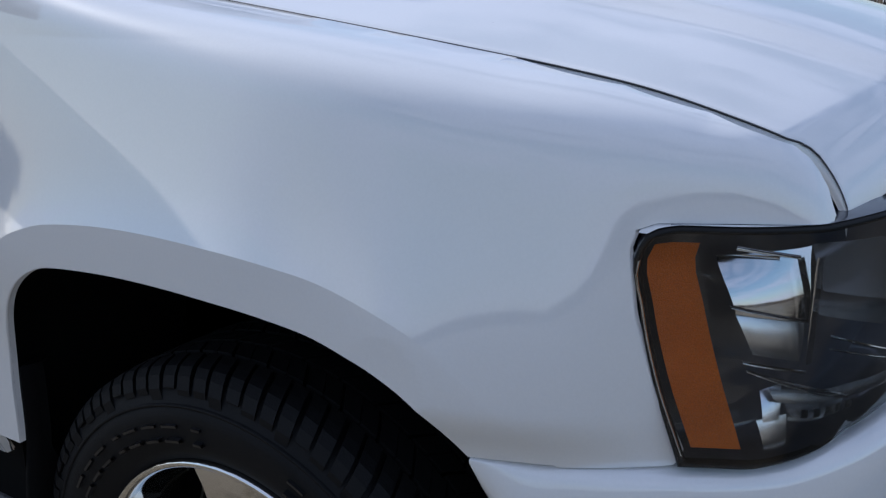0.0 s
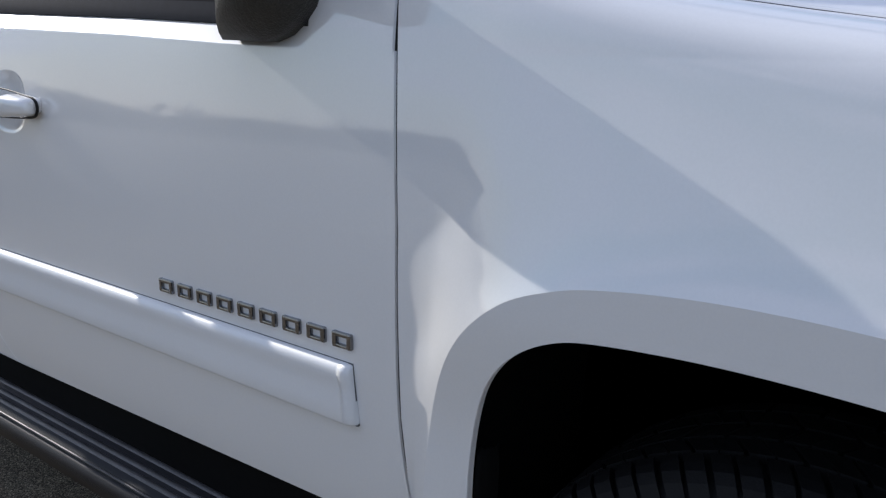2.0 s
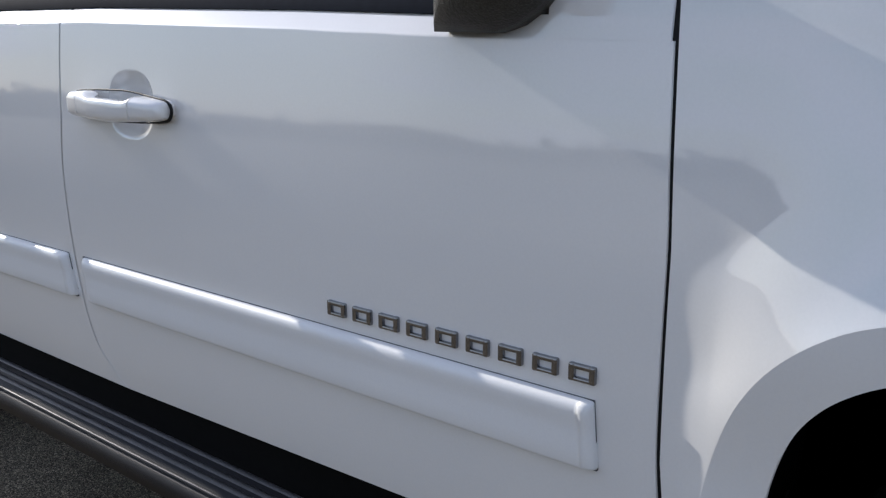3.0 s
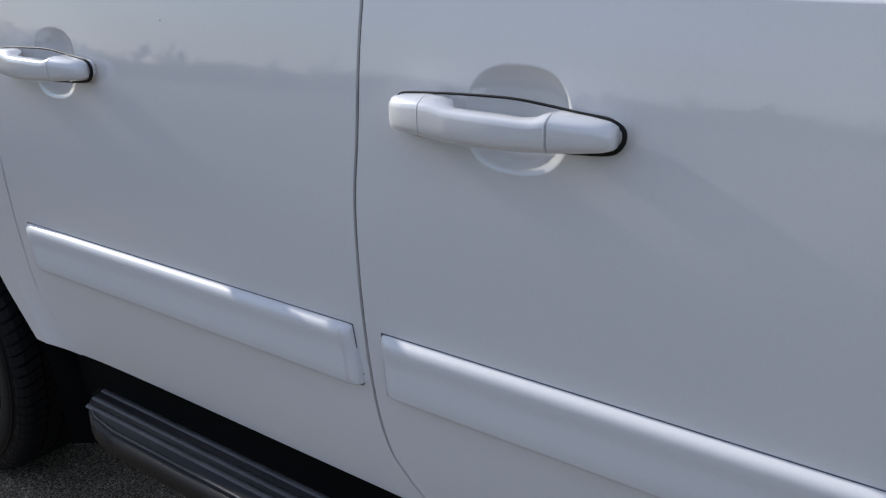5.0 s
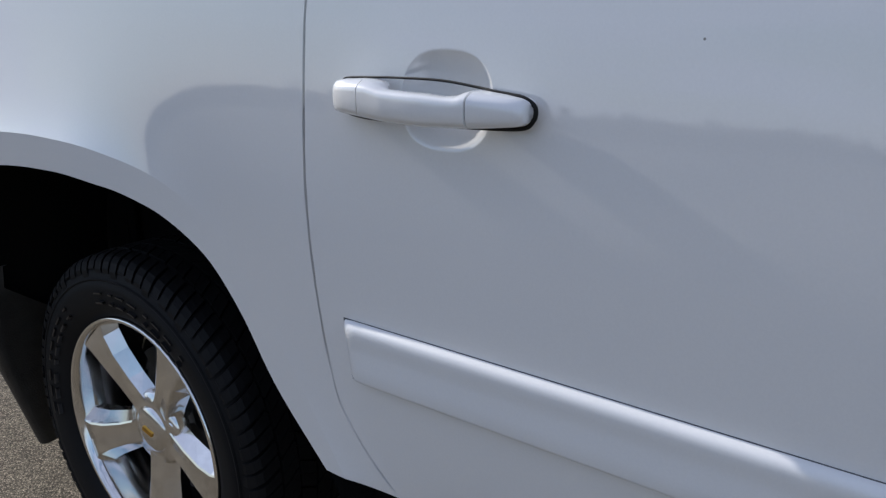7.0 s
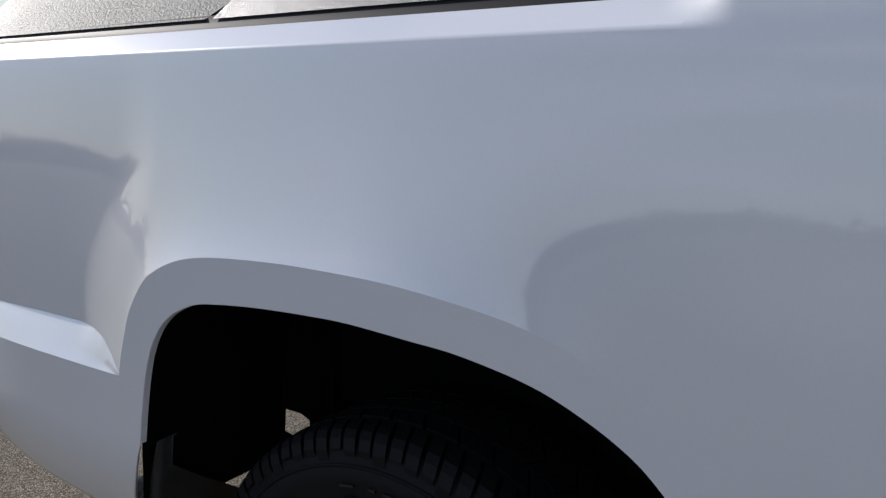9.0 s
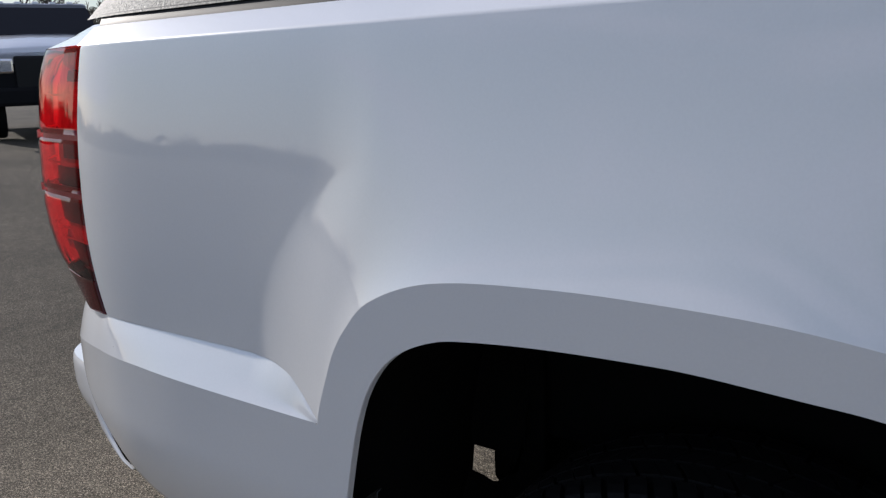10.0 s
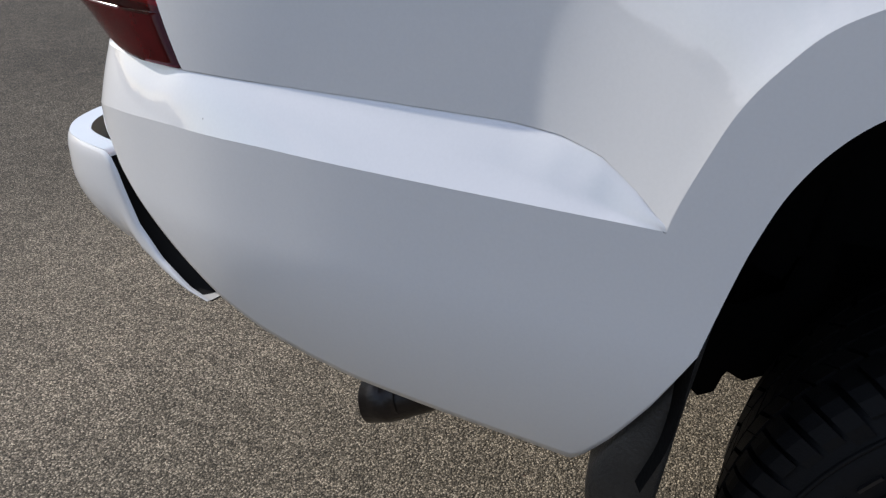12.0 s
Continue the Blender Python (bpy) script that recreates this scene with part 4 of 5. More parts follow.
# front bumper, drawn round the corner
BP = curve_at([(0.341, 0.016), (0.412, 0.034), (0.48, 0.052), (0.545, 0.080), (0.62, 0.135), (0.70, 0.235), (0.76, 0.38), (0.80, 0.60), (0.815, 1.005)], 90)
barc = np.r_[0, np.cumsum(np.linalg.norm(np.diff(BP, axis=0), axis=1))]
bz1 = np.interp(barc, [0, 0.07, 0.20, 0.32, 0.42, 0.60, 1.2], [0.7920, 0.7925, 0.803, 0.800, 0.812, 0.835, 0.84])
g = np.gradient(BP, axis=0)
g /= np.linalg.norm(g, axis=1)[:, None]
binw = np.c_[-g[:, 1], g[:, 0]]
bz0 = np.interp(barc, [0, 0.022, 0.045, 0.065, 0.09, 0.3, 1.2], [0.788, 0.742, 0.685, 0.60, 0.50, 0.42, 0.40])
rows = [np.c_[BP + binw * 0.03, bz1 - 0.002]]
for t in np.linspace(0, 1, 24):
    z = bz1 * (1 - t) + bz0 * t
    d = 0.004 * math.exp(-t * 30) + 0.05 * max(0, t - 0.6) ** 2 / 0.16 - 0.014 * math.sin(math.pi * min(1, t * 1.4))
    rows.append(np.c_[BP + binw * (d * step01(0, 0.08, barc) - 0.004)[:, None], z])
part("front_bumper", grid_mesh(rows, flip=True), PAINT, truck)
part("grille", box((0.62, 0.50, 0.80), (0.74, 1.51, 1.10), 0.02), BLACK, truck, smooth=False)
part("grille_bar", box((0.735, 0.51, 0.955), (0.765, 1.50, 1.005), 0.008), CHROME, truck, smooth=False)

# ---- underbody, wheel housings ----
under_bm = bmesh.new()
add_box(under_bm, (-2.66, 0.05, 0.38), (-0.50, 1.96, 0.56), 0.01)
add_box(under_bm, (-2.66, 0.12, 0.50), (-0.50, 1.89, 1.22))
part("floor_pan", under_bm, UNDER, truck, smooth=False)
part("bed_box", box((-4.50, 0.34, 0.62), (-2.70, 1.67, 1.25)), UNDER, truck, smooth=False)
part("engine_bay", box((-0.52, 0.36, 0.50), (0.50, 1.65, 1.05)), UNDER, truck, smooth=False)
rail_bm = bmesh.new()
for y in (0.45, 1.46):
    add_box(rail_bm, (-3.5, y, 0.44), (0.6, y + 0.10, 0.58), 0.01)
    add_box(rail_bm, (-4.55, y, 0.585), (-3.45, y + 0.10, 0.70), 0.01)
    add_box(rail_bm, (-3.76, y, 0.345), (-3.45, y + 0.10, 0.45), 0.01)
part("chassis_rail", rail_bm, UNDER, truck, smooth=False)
for x in (-3.275, -0.028):
    ax = bmesh.new()
    got = bmesh.ops.create_cone(ax, cap_ends=True, segments=16, radius1=0.05, radius2=0.05, depth=1.5)
    bmesh.ops.transform(ax, matrix=Matrix.Translation((x, 1.005, 0.39)) @ Matrix.Rotation(radians(90), 4, "X"), verts=got["verts"])
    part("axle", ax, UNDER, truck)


def housing(name, line, grow, depth=0.38):
    """The black liner behind a wheel opening: an arch with an inner wall."""
    c = np.array(line)
    cx, cz = c[:, 0].mean(), 0.55
    rows = []
    lip = skin(c[:, 0], c[:, 1], True) + 0.004
    for u in np.linspace(0, 1, 14):
        y = lip * (1 - u) + depth * u
        k = grow * min(1, u / 0.16)
        d = c - (cx, cz)
        d /= np.linalg.norm(d, axis=1)[:, None]
        p = c + d * k
        rows.append(np.c_[p[:, 0], y, p[:, 1]])
    return part(name, grid_mesh(rows), LINER_SHADE, truck, "black plastic wheel arch liner")


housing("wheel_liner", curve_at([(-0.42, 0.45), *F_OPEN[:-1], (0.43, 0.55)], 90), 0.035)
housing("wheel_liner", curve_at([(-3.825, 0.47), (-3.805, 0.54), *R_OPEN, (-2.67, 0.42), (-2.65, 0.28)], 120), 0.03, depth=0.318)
part("inner_wall", box((-0.50, 0.36, 0.45), (0.46, 0.38, 1.02)), LINER_SHADE, truck, smooth=False)
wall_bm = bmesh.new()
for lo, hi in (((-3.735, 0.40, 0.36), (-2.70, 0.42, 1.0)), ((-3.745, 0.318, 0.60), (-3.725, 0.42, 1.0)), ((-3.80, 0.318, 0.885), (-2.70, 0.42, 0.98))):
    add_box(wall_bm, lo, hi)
part("inner_wall", wall_bm, LINER_SHADE, truck, smooth=False)


def outline_plate(outline, hole, y0, y1):
    """A plate in x and z with one hole through it; both outlines run the same way and have as many points."""
    rows = [[(x, y, z) for x, z in ring] for ring, y in ((outline, y0), (hole, y0), (hole, y1), (outline, y1))]
    return grid_mesh([[row[k] for row in rows] for k in range(len(outline))] + [[row[0] for row in rows]])


plate_out = line_at([(-3.96, 0.43), (-3.865, 0.415), (-3.838, 0.385), (-3.822, 0.367), (-3.803, 0.366), (-3.790, 0.388), (-3.787, 0.425), (-3.781, 0.408), (-3.770, 0.405), (-3.745, 0.415), (-3.712, 0.47), (-3.690, 0.58), (-3.690, 0.74), (-3.75, 0.99), (-3.96, 0.99), (-3.96, 0.44)], 60)
plate_hole = line_at([(-3.836, 0.524), (-3.825, 0.523), (-3.812, 0.521), (-3.802, 0.517), (-3.795, 0.515), (-3.787, 0.517), (-3.777, 0.523), (-3.765, 0.532), (-3.750, 0.544), (-3.740, 0.550), (-3.738, 0.562), (-3.764, 0.570), (-3.784, 0.577), (-3.831, 0.577), (-3.836, 0.526)], 60)
part("liner_bracket", outline_plate(plate_out, plate_hole, 0.320, 0.327), LINER_SHADE, truck, "black liner bracket with a gap behind the wheel", smooth=False)
part("liner_tab", prism([(-3.836, 0.64), (-3.835, 0.485), (-3.822, 0.468), (-3.806, 0.462), (-3.802, 0.440), (-3.792, 0.425), (-3.780, 0.425), (-3.769, 0.44), (-3.764, 0.474), (-3.736, 0.505), (-3.730, 0.64)], 0.395, 0.402, 0.002), LINER_SHADE, truck, smooth=False)


def flap(name, z, back, ahead, inner, mat, tilt, sweep):
    """A moulded mud flap: a broad, slightly domed outer face that turns inwards at both edges."""
    rows = []
    for h in np.linspace(z[0], z[-1], 30):
        a, b = np.interp(h, z[::-1], back[::-1]), np.interp(h, z[::-1], ahead[::-1])
        y, w = tilt * max(0.0, 0.43 - h) + 0.010 * float(step01(0.50, 0.62, h)), b - a
        r = min(0.007, w * 0.3)
        rows.append([(a - sweep * step01(0.58, 0.44, h), y + float(np.interp(h, [0.44, 0.58], [inner, 0.022])), h), (a, y + 0.006, h), (a + r * 0.4, y - 0.001, h), (a + r, y - 0.005, h), (a + w * 0.35, y - 0.009, h), (a + w * 0.65, y - 0.010, h), (b - r, y - 0.007, h), (b - r * 0.35, y - 0.002, h), (b, y + 0.006, h), (b - 0.002, y + 0.02, h), (b - sweep * step01(0.58, 0.44, h), y + float(np.interp(h, [0.44, 0.58], [inner, 0.022])), h)])
    rows = [[(x, y + 0.01, h + 0.002) for x, y, h in rows[0]]] + rows
    return part(name, grid_mesh(rows), mat, truck, "grained black mud flap")


FLAP = material("flap_plastic", (0.022, 0.021, 0.019), 0.48, bump=0.6, scale=260, vary=0.35, vary_scale=25)
flap("mud_flap", [0.632, 0.600, 0.560, 0.452, 0.30, 0.12], [-3.797, -3.815, -3.838, -3.886, -3.884, -3.890], [-3.7935, -3.797, -3.802, -3.812, -3.832, -3.850], 0.22, FLAP, 0.30, 0.035)
flap("mud_flap", [0.722, 0.70, 0.50, 0.22], [-0.412, -0.416, -0.430, -0.445], [-0.396, -0.393, -0.400, -0.415], 0.10, LINER_SHADE, 0.30, 0.0)

# running board with ribs
bm = bmesh.new()
plan = [(-2.585, 0.13), (-2.582, 0.062), (-2.565, 0.022), (-2.535, -0.008), (-2.48, -0.030), (-2.40, -0.041), (-0.62, -0.041), (-0.54, -0.032), (-0.50, 0.0), (-0.48, 0.06), (-0.48, 0.13)]
f = bm.faces.new([bm.verts.new((x, y, 0.355)) for x, y in plan])
got = bmesh.ops.extrude_face_region(bm, geom=[f])
bmesh.ops.translate(bm, verts=[v for v in got["geom"] if isinstance(v, bmesh.types.BMVert)], vec=(0, 0, 0.065))
bmesh.ops.recalc_face_normals(bm, faces=bm.faces)
bmesh.ops.bevel(bm, geom=list(bm.edges), offset=0.010, segments=3, affect="EDGES")
BOARD = material("running_board_plastic", (0.016, 0.016, 0.018), 0.48, spec=0.2, bump=0.3, scale=500, vary=0.15)
board = part("running_board", bm, BOARD, truck, "black ribbed running board")
# ribs and edge bead get a paler grey than the board
RIB = material("worn_rib_plastic", (0.060, 0.059, 0.061), 0.42, bump=0.3, scale=300, vary=0.4, vary_scale=12)
for y, x0 in ((-0.006, -2.530), (0.018, -2.548), (0.047, -2.562), (0.076, -2.570), (0.105, -2.572)):
    rows = [[(x, y + d, 0.4185 + h) for x in np.linspace(x0, -0.52, 24)] for d, h in ((-0.0085, 0.0), (-0.0055, 0.0036), (-0.0015, 0.0050), (0.0015, 0.0050), (0.0055, 0.0036), (0.0085, 0.0))]
    part("rib", grid_mesh(rows), RIB, board)
edge = line_at(plan[1:-1], 120)
part("edge_bead", grid_mesh([[(x, y + 0.006 + 0.0025 * math.cos(a), 0.4185 + 0.0025 * math.sin(a)) for x, y in edge] for a in np.linspace(0, 2 * math.pi, 8)]), RIB, board)

# ---- rear lamp, rear bumper, exhaust ----
lamp = new("rear_lamp")
lamp.location = (-4.6, 0.15, 1.03)
lamp.parent = truck
lamp.matrix_parent_inverse = Matrix.Translation(-truck.location)
le = curve_at(LAMP_EDGE, 120)


def lamp_plan(z, swell=0.0):
    """The lamp's outline seen from above at a height."""
    xe = float(np.interp(z, le[:, 1], le[:, 0])) - 0.0035
    ye = float(skin(np.array([xe]), np.array([z]))[0]) + 0.001
    xr = np.interp(z, [0.77, 0.80, 0.845, 0.875, 0.93, 0.98, 1.09, 1.21, 1.28, 1.31], [-4.583, -4.590, -4.638, -4.682, -4.722, -4.742, -4.745, -4.720, -4.670, -4.63]) + swell
    return curve_at([(xe, ye), (xe - 0.07, ye + 0.012), (xe + (xr - xe) * 0.72, ye + float(np.interp(z, [0.80, 0.90], [0.056, 0.045]))), (xr + 0.008, 0.145), (xr, 0.20), (xr + 0.02, 0.32)], 26)


for name, z0, z1, mat, label in (("upper_lens", 1.113, 1.263, RED, "bright red upper lens"), ("middle_lens", 1.010, 1.104, RED, "red middle lens"), ("lower_lens", 0.851, 1.001, RED, "red lower lens"), ("foot_lens", 0.805, 0.860, DARKRED, "dark red foot of the lamp")):
    rows = []
    for i, t in enumerate(np.r_[0, np.linspace(0, 1, 14), 1]):
        z = z0 * (1 - t) + z1 * t
        edge = 0.007 * (1 - min(1, min(t, 1 - t) * 9)) * (abs(z - 0.851) > 0.015) + (0.02 if i in (0, 15) else 0)
        proud = 0.0016 if name == "foot_lens" else 0.0
        plan_at = [(x, y - proud) for x, y in lamp_plan(z, edge)]
        rows.append([(plan_at[0][0] + 0.001, plan_at[0][1] + 0.014, z)] + [(x, y, z) for x, y in plan_at])
    under(name, grid_mesh(rows, flip=True), mat, lamp, label).visible_shadow = mat != RED


def body_patch(name, z0, z1, i0, i1, depth, mat, label=""):
    """A strip inside the lamp, some depth behind the lens."""
    rows = [[(x + depth, y + 0.7 * depth, z) for x, y in lamp_plan(z, 0.004)[i0:i1]] for z in np.linspace(z0, z1, 8)]
    return under(name, grid_mesh(rows, flip=True), mat, lamp, label)


BODY = material("lamp_reflector_body", (0.80, 0.78, 0.78), 0.35, metal=0.1, vary=0.25, vary_scale=30)
CHAMBER = material("dark_lamp_chamber", (0.035, 0.030, 0.030), 0.35, vary=0.5, vary_scale=40)
JOINT = material("dull_red_joint", (0.16, 0.003, 0.005), 0.6, spec=0.2)
EDGE = material("bright_lamp_rib", (0.9, 0.88, 0.86), 0.3)
body_patch("lamp_body", 0.806, 1.263, 0, 26, 0.030, BODY, "bright reflector inside the lamp")
body_patch("lamp_chamber", 1.014, 1.050, 1, 13, 0.026, CHAMBER, "dark chamber behind the red lens")
for z0, z1, i0, i1 in ((1.066, 1.098, 1, 9), (0.946, 0.996, 1, 12), (0.868, 0.914, 1, 10), (0.838, 0.862, 0, 24), (1.205, 1.225, 1, 8)):
    body_patch("lamp_chamber", z0, z1, i0, i1, 0.026, CHAMBER)
for z, i0, i1 in ((1.058, 0, 16), (0.937, 0, 15), (0.918, 0, 9), (1.180, 0, 15), (1.119, 0, 18), (1.098, 8, 20), (0.998, 8, 20)):
    body_patch("lamp_rib", z, z + 0.004, i0, i1, 0.012, EDGE)
for z in (1.1085, 1.0055):
    body_patch("lens_joint", z - 0.013, z + 0.013, 0, 14, 0.006, JOINT)
CLEARISH = material("clear_lamp_rib", (0.75, 0.62, 0.6), 0.12, coat=1.0)
for z in (1.108, 1.0055):
    rows = [[(x - 0.003, y - 0.0035, zz) for x, y in lamp_plan(zz, 0.004)[12:22]] for zz in (z - 0.008, z - 0.003, z + 0.003, z + 0.008)]
    under("lens_rib", grid_mesh(rows, flip=True), CLEARISH, lamp, "pale clear rib")
rows = []
for k, z in enumerate(np.linspace(1.2645, 1.309, 6)):
    rows.append([(x + 0.012 * k / 5, y + 0.006 * k, z) for x, y in lamp_plan(z, 0.006 * k)])
under("lamp_cap", grid_mesh(rows, flip=True), PAINT, lamp, "white painted corner above the lamp")

RB = curve_at([(-4.405, 0.034), (-4.45, 0.040), (-4.52, 0.056), (-4.605, 0.073), (-4.675, 0.095), (-4.720, 0.124), (-4.756, 0.18), (-4.775, 0.28), (-4.785, 0.5), (-4.79, 1.005)], 110)
g = np.gradient(RB, axis=0)
g /= np.linalg.norm(g, axis=1)[:, None]
rin = np.c_[g[:, 1], -g[:, 0]]
rarc = np.r_[0, np.cumsum(np.linalg.norm(np.diff(RB, axis=0), axis=1))]
rx = RB[:, 0]
rz1 = np.where(rarc < 0.4, np.interp(rx, [-4.72, -4.59, -4.576, -4.564, -4.538, -4.496, -4.44, -4.39], [0.652, 0.656, 0.646, 0.616, 0.566, 0.530, 0.505, 0.493]), 0.652)
rz0 = np.where(rarc < 0.4, np.interp(rx, [-4.72, -4.60, -4.47, -4.36], [0.530, 0.512, 0.496, 0.494]), 0.545)
rows = []
for t, d in ((0.0, 0.005), (0.03, 0.0025), (0.08, 0.0010), (0.14, 0.0), (0.40, 0.0), (0.50, 0.001), (0.62, 0.004), (0.75, 0.010), (0.90, 0.020), (1.0, 0.035)):
    rows.append(np.c_[RB + rin * d, rz1 * (1 - t) + rz0 * t])
rows = rows[::-1]
part("rear_bumper", grid_mesh(rows), PAINT, truck)
first = int(np.argmax(rx < -4.580))
deck = [np.c_[RB + rin * d, rz1 + 0.0005][first:] for d in (0.005, 0.012, 0.030, 0.034)]
part("bumper_deck", grid_mesh(deck), PAINT, truck)
sunk = [np.c_[RB + rin * 0.006, rz1 - 0.004][: first + 2], np.c_[RB + rin * 0.060, rz1 - 0.004][: first + 2], np.c_[RB + rin * 0.060, rz1 + 0.06][: first + 2]]
part("bumper_bracket", grid_mesh(sunk), GASKET, truck)
bm = bmesh.new()
pad = [(x, y) for x, y in (RB + rin * 0.030)[40:]] + [(-4.64, 1.005), (-4.64, 0.20), (-4.62, 0.14)]
f = bm.faces.new([bm.verts.new((x, y, 0.648)) for x, y in pad])
got = bmesh.ops.extrude_face_region(bm, geom=[f])
bmesh.ops.translate(bm, verts=[v for v in got["geom"] if isinstance(v, bmesh.types.BMVert)], vec=(0, 0, 0.010))
bmesh.ops.recalc_face_normals(bm, faces=bm.faces)
part("bumper_step", bm, BLACK, truck, "black grained bumper step", smooth=False)

ex = [Vector((-4.240, 0.160, 0.318)), Vector((-4.212, 0.164, 0.326)), Vector((-4.17, 0.18, 0.345)), Vector((-4.05, 0.24, 0.40))]
rows = []
for i, p in enumerate(ex):
    way = (ex[min(i + 1, 3)] - ex[max(i - 1, 0)]).normalized()
    s1 = way.cross(Vector((0, 0, 1))).normalized()
    s2 = way.cross(s1)
    rows.append([p + 0.034 * (math.cos(a) * s1 + math.sin(a) * s2) for a in np.linspace(0, 2 * math.pi, 24, endpoint=False)])
lipr = [ex[0] + (p - ex[0]) * 0.88 for p in rows[0]]
deepr = [p + Vector((0.05, 0.005, 0.022)) for p in lipr]
part("exhaust_pipe", grid_mesh([deepr, lipr] + rows, closed=True), RUST, truck, "dark sooty exhaust tail pipe")

# ---- wheels ----


def build_wheel():
    """A tyre with lugs on a five-spoke polished rim, about its own axle; the outer face looks to -y."""
    hub = new("wheel")
    tyre = part("tyre", lathe([(0.258, 0.035), (0.268, 0.020), (0.285, 0.008), (0.300, 0.003), (0.330, -0.002), (0.352, 0.000), (0.353, 0.003), (0.368, 0.006), (0.380, 0.014), (0.388, 0.028), (0.392, 0.05), (0.394, 0.14), (0.392, 0.23), (0.386, 0.255), (0.370, 0.275), (0.33, 0.285), (0.28, 0.275), (0.258, 0.25)], 120), RUBBER, hub, "black rubber tyre with deep tread")
    lug = bmesh.new()
    count = 42

    def block(a0, a1, prof, skew=0.0):
        """A tread block: a section of (radius, y) swept over a small angle."""
        vs = []
        for a in (a0, a1):
            vs.append([lug.verts.new((r * math.cos(a + skew * y), y, r * math.sin(a + skew * y))) for r, y in prof])
        n = len(prof)
        for i in range(n - 1):
            lug.faces.new((vs[0][i], vs[0][i + 1], vs[1][i + 1], vs[1][i]))
        lug.faces.new(vs[0][::-1])
        lug.faces.new(vs[1])

    for k in range(count):
        a = 2 * math.pi * k / count
        w = 2 * math.pi / count
        tip = 0.366 if k % 2 else 0.358
        shoulder = [(0.376, 0.05), (tip, 0.004), (0.374, 0.0035), (0.390, 0.012), (0.399, 0.024), (0.402, 0.040), (0.4035, 0.062), (0.385, 0.062)]
        block(a, a + w * 0.39, shoulder, 1.1)
        block(a + w * 0.49, a + w * 0.86, [(0.376, 0.05), (tip + 0.008, 0.0045), (0.376, 0.0038), *shoulder[3:]], 1.1)
        for j, (y0, y1) in enumerate(((0.068, 0.106), (0.112, 0.150), (0.156, 0.192))):
            o = a + w * (0.25 * j)
            block(o, o + w * 0.43, [(0.386, y0), (0.4045, y0), (0.4045, y1), (0.386, y1)], 1.6 if j != 1 else -1.2)
            block(o + w * 0.46, o + w * 0.90, [(0.386, y0), (0.4045, y0), (0.4045, y1), (0.386, y1)], 1.6 if j != 1 else -1.2)
        block(a, a + w * 0.88, [(0.385, 0.200), (0.404, 0.200), (0.401, 0.235), (0.390, 0.256), (0.370, 0.27)], 0.0)
    tagged(part("tread", lug, RUBBER, tyre, smooth=False), kind="stuff")
    part("sidewall_ring", lathe([(0.3545, 0.004), (0.3545, -0.0012), (0.3525, -0.0018), (0.3505, -0.0012), (0.3505, 0.003)], 120), RUBBER, tyre)
    bars = [(62 + k * 7.2, 4.6 if k % 3 else 2.2) for k in range(8)] + [(143 + k * 7.6, 5.0 if k % 4 else 2.6) for k in range(8)]
    for k, (deg, span) in enumerate(bars):
        mark = bmesh.new()
        for r0, r1 in ((0.300, 0.306), (0.321, 0.327)):
            arc_a = np.linspace(radians(deg), radians(deg + span), 5)
            rows = [[(r * math.cos(a), y, r * math.sin(a)) for a in arc_a] for r, y in ((r0, 0.003), (r0 + 0.0012, -0.0050), (r1 - 0.0012, -0.0056), (r1, 0.002))]
            vs = [[mark.verts.new(p) for p in row] for row in rows]
            for p, q in zip(vs, vs[1:]):
                for i in range(4):
                    mark.faces.new((p[i], p[i + 1], q[i + 1], q[i]))
        bmesh.ops.recalc_face_normals(mark, faces=mark.faces)
        part("sidewall_mark", mark, MARK, tyre, "raised plain bars on the sidewall" if k == 0 else "", smooth=False)
    part("rim", lathe([(0.262, 0.040), (0.267, 0.022), (0.266, 0.014), (0.262, 0.011), (0.257, 0.014), (0.252, 0.022), (0.250, 0.034), (0.244, 0.060), (0.236, 0.10), (0.228, 0.16), (0.226, 0.22)], 96), ALLOY, hub, "polished alloy rim")
    spoke = bmesh.new()
    sections = []
    for r, half, face, y, deep in ((0.030, 0.046, 0.034, 0.052, 0.095), (0.075, 0.044, 0.026, 0.046, 0.095), (0.12, 0.046, 0.026, 0.038, 0.09), (0.18, 0.054, 0.031, 0.028, 0.085), (0.225, 0.064, 0.040, 0.024, 0.08), (0.249, 0.076, 0.052, 0.024, 0.08)):
        sections.append([(r, y + 0.030, -half), (r, deep, -half), (r, deep, half), (r, y + 0.030, half), (r, y + 0.002, face), (r, y, face - 0.004), (r, y + 0.002, 0), (r, y, -face + 0.004), (r, y + 0.002, -face)])
    vs = [[spoke.verts.new(p) for p in sec] for sec in sections]
    for a, b in zip(vs, vs[1:]):
        for i in range(9):
            j = (i + 1) % 9
            spoke.faces.new((a[i], a[j], b[j], b[i]))
    bmesh.ops.recalc_face_normals(spoke, faces=spoke.faces)
    first = part("spoke", spoke, ALLOY, hub, "broad polished spoke", smooth=False)
    for k in range(1, 5):
        o = new("spoke", first.data)
        o.parent = hub
        o.rotation_euler = (0, radians(72 * k), 0)
    part("hub_disc", lathe([(0.0, 0.046), (0.055, 0.047), (0.082, 0.052), (0.088, 0.062), (0.088, 0.10)], 40), ALLOY, hub)
    cap = part("hub_cap", lathe([(0.0, 0.036), (0.03, 0.037), (0.048, 0.041), (0.055, 0.048), (0.056, 0.056)], 40), ALLOY, hub, "polished round hub cap")
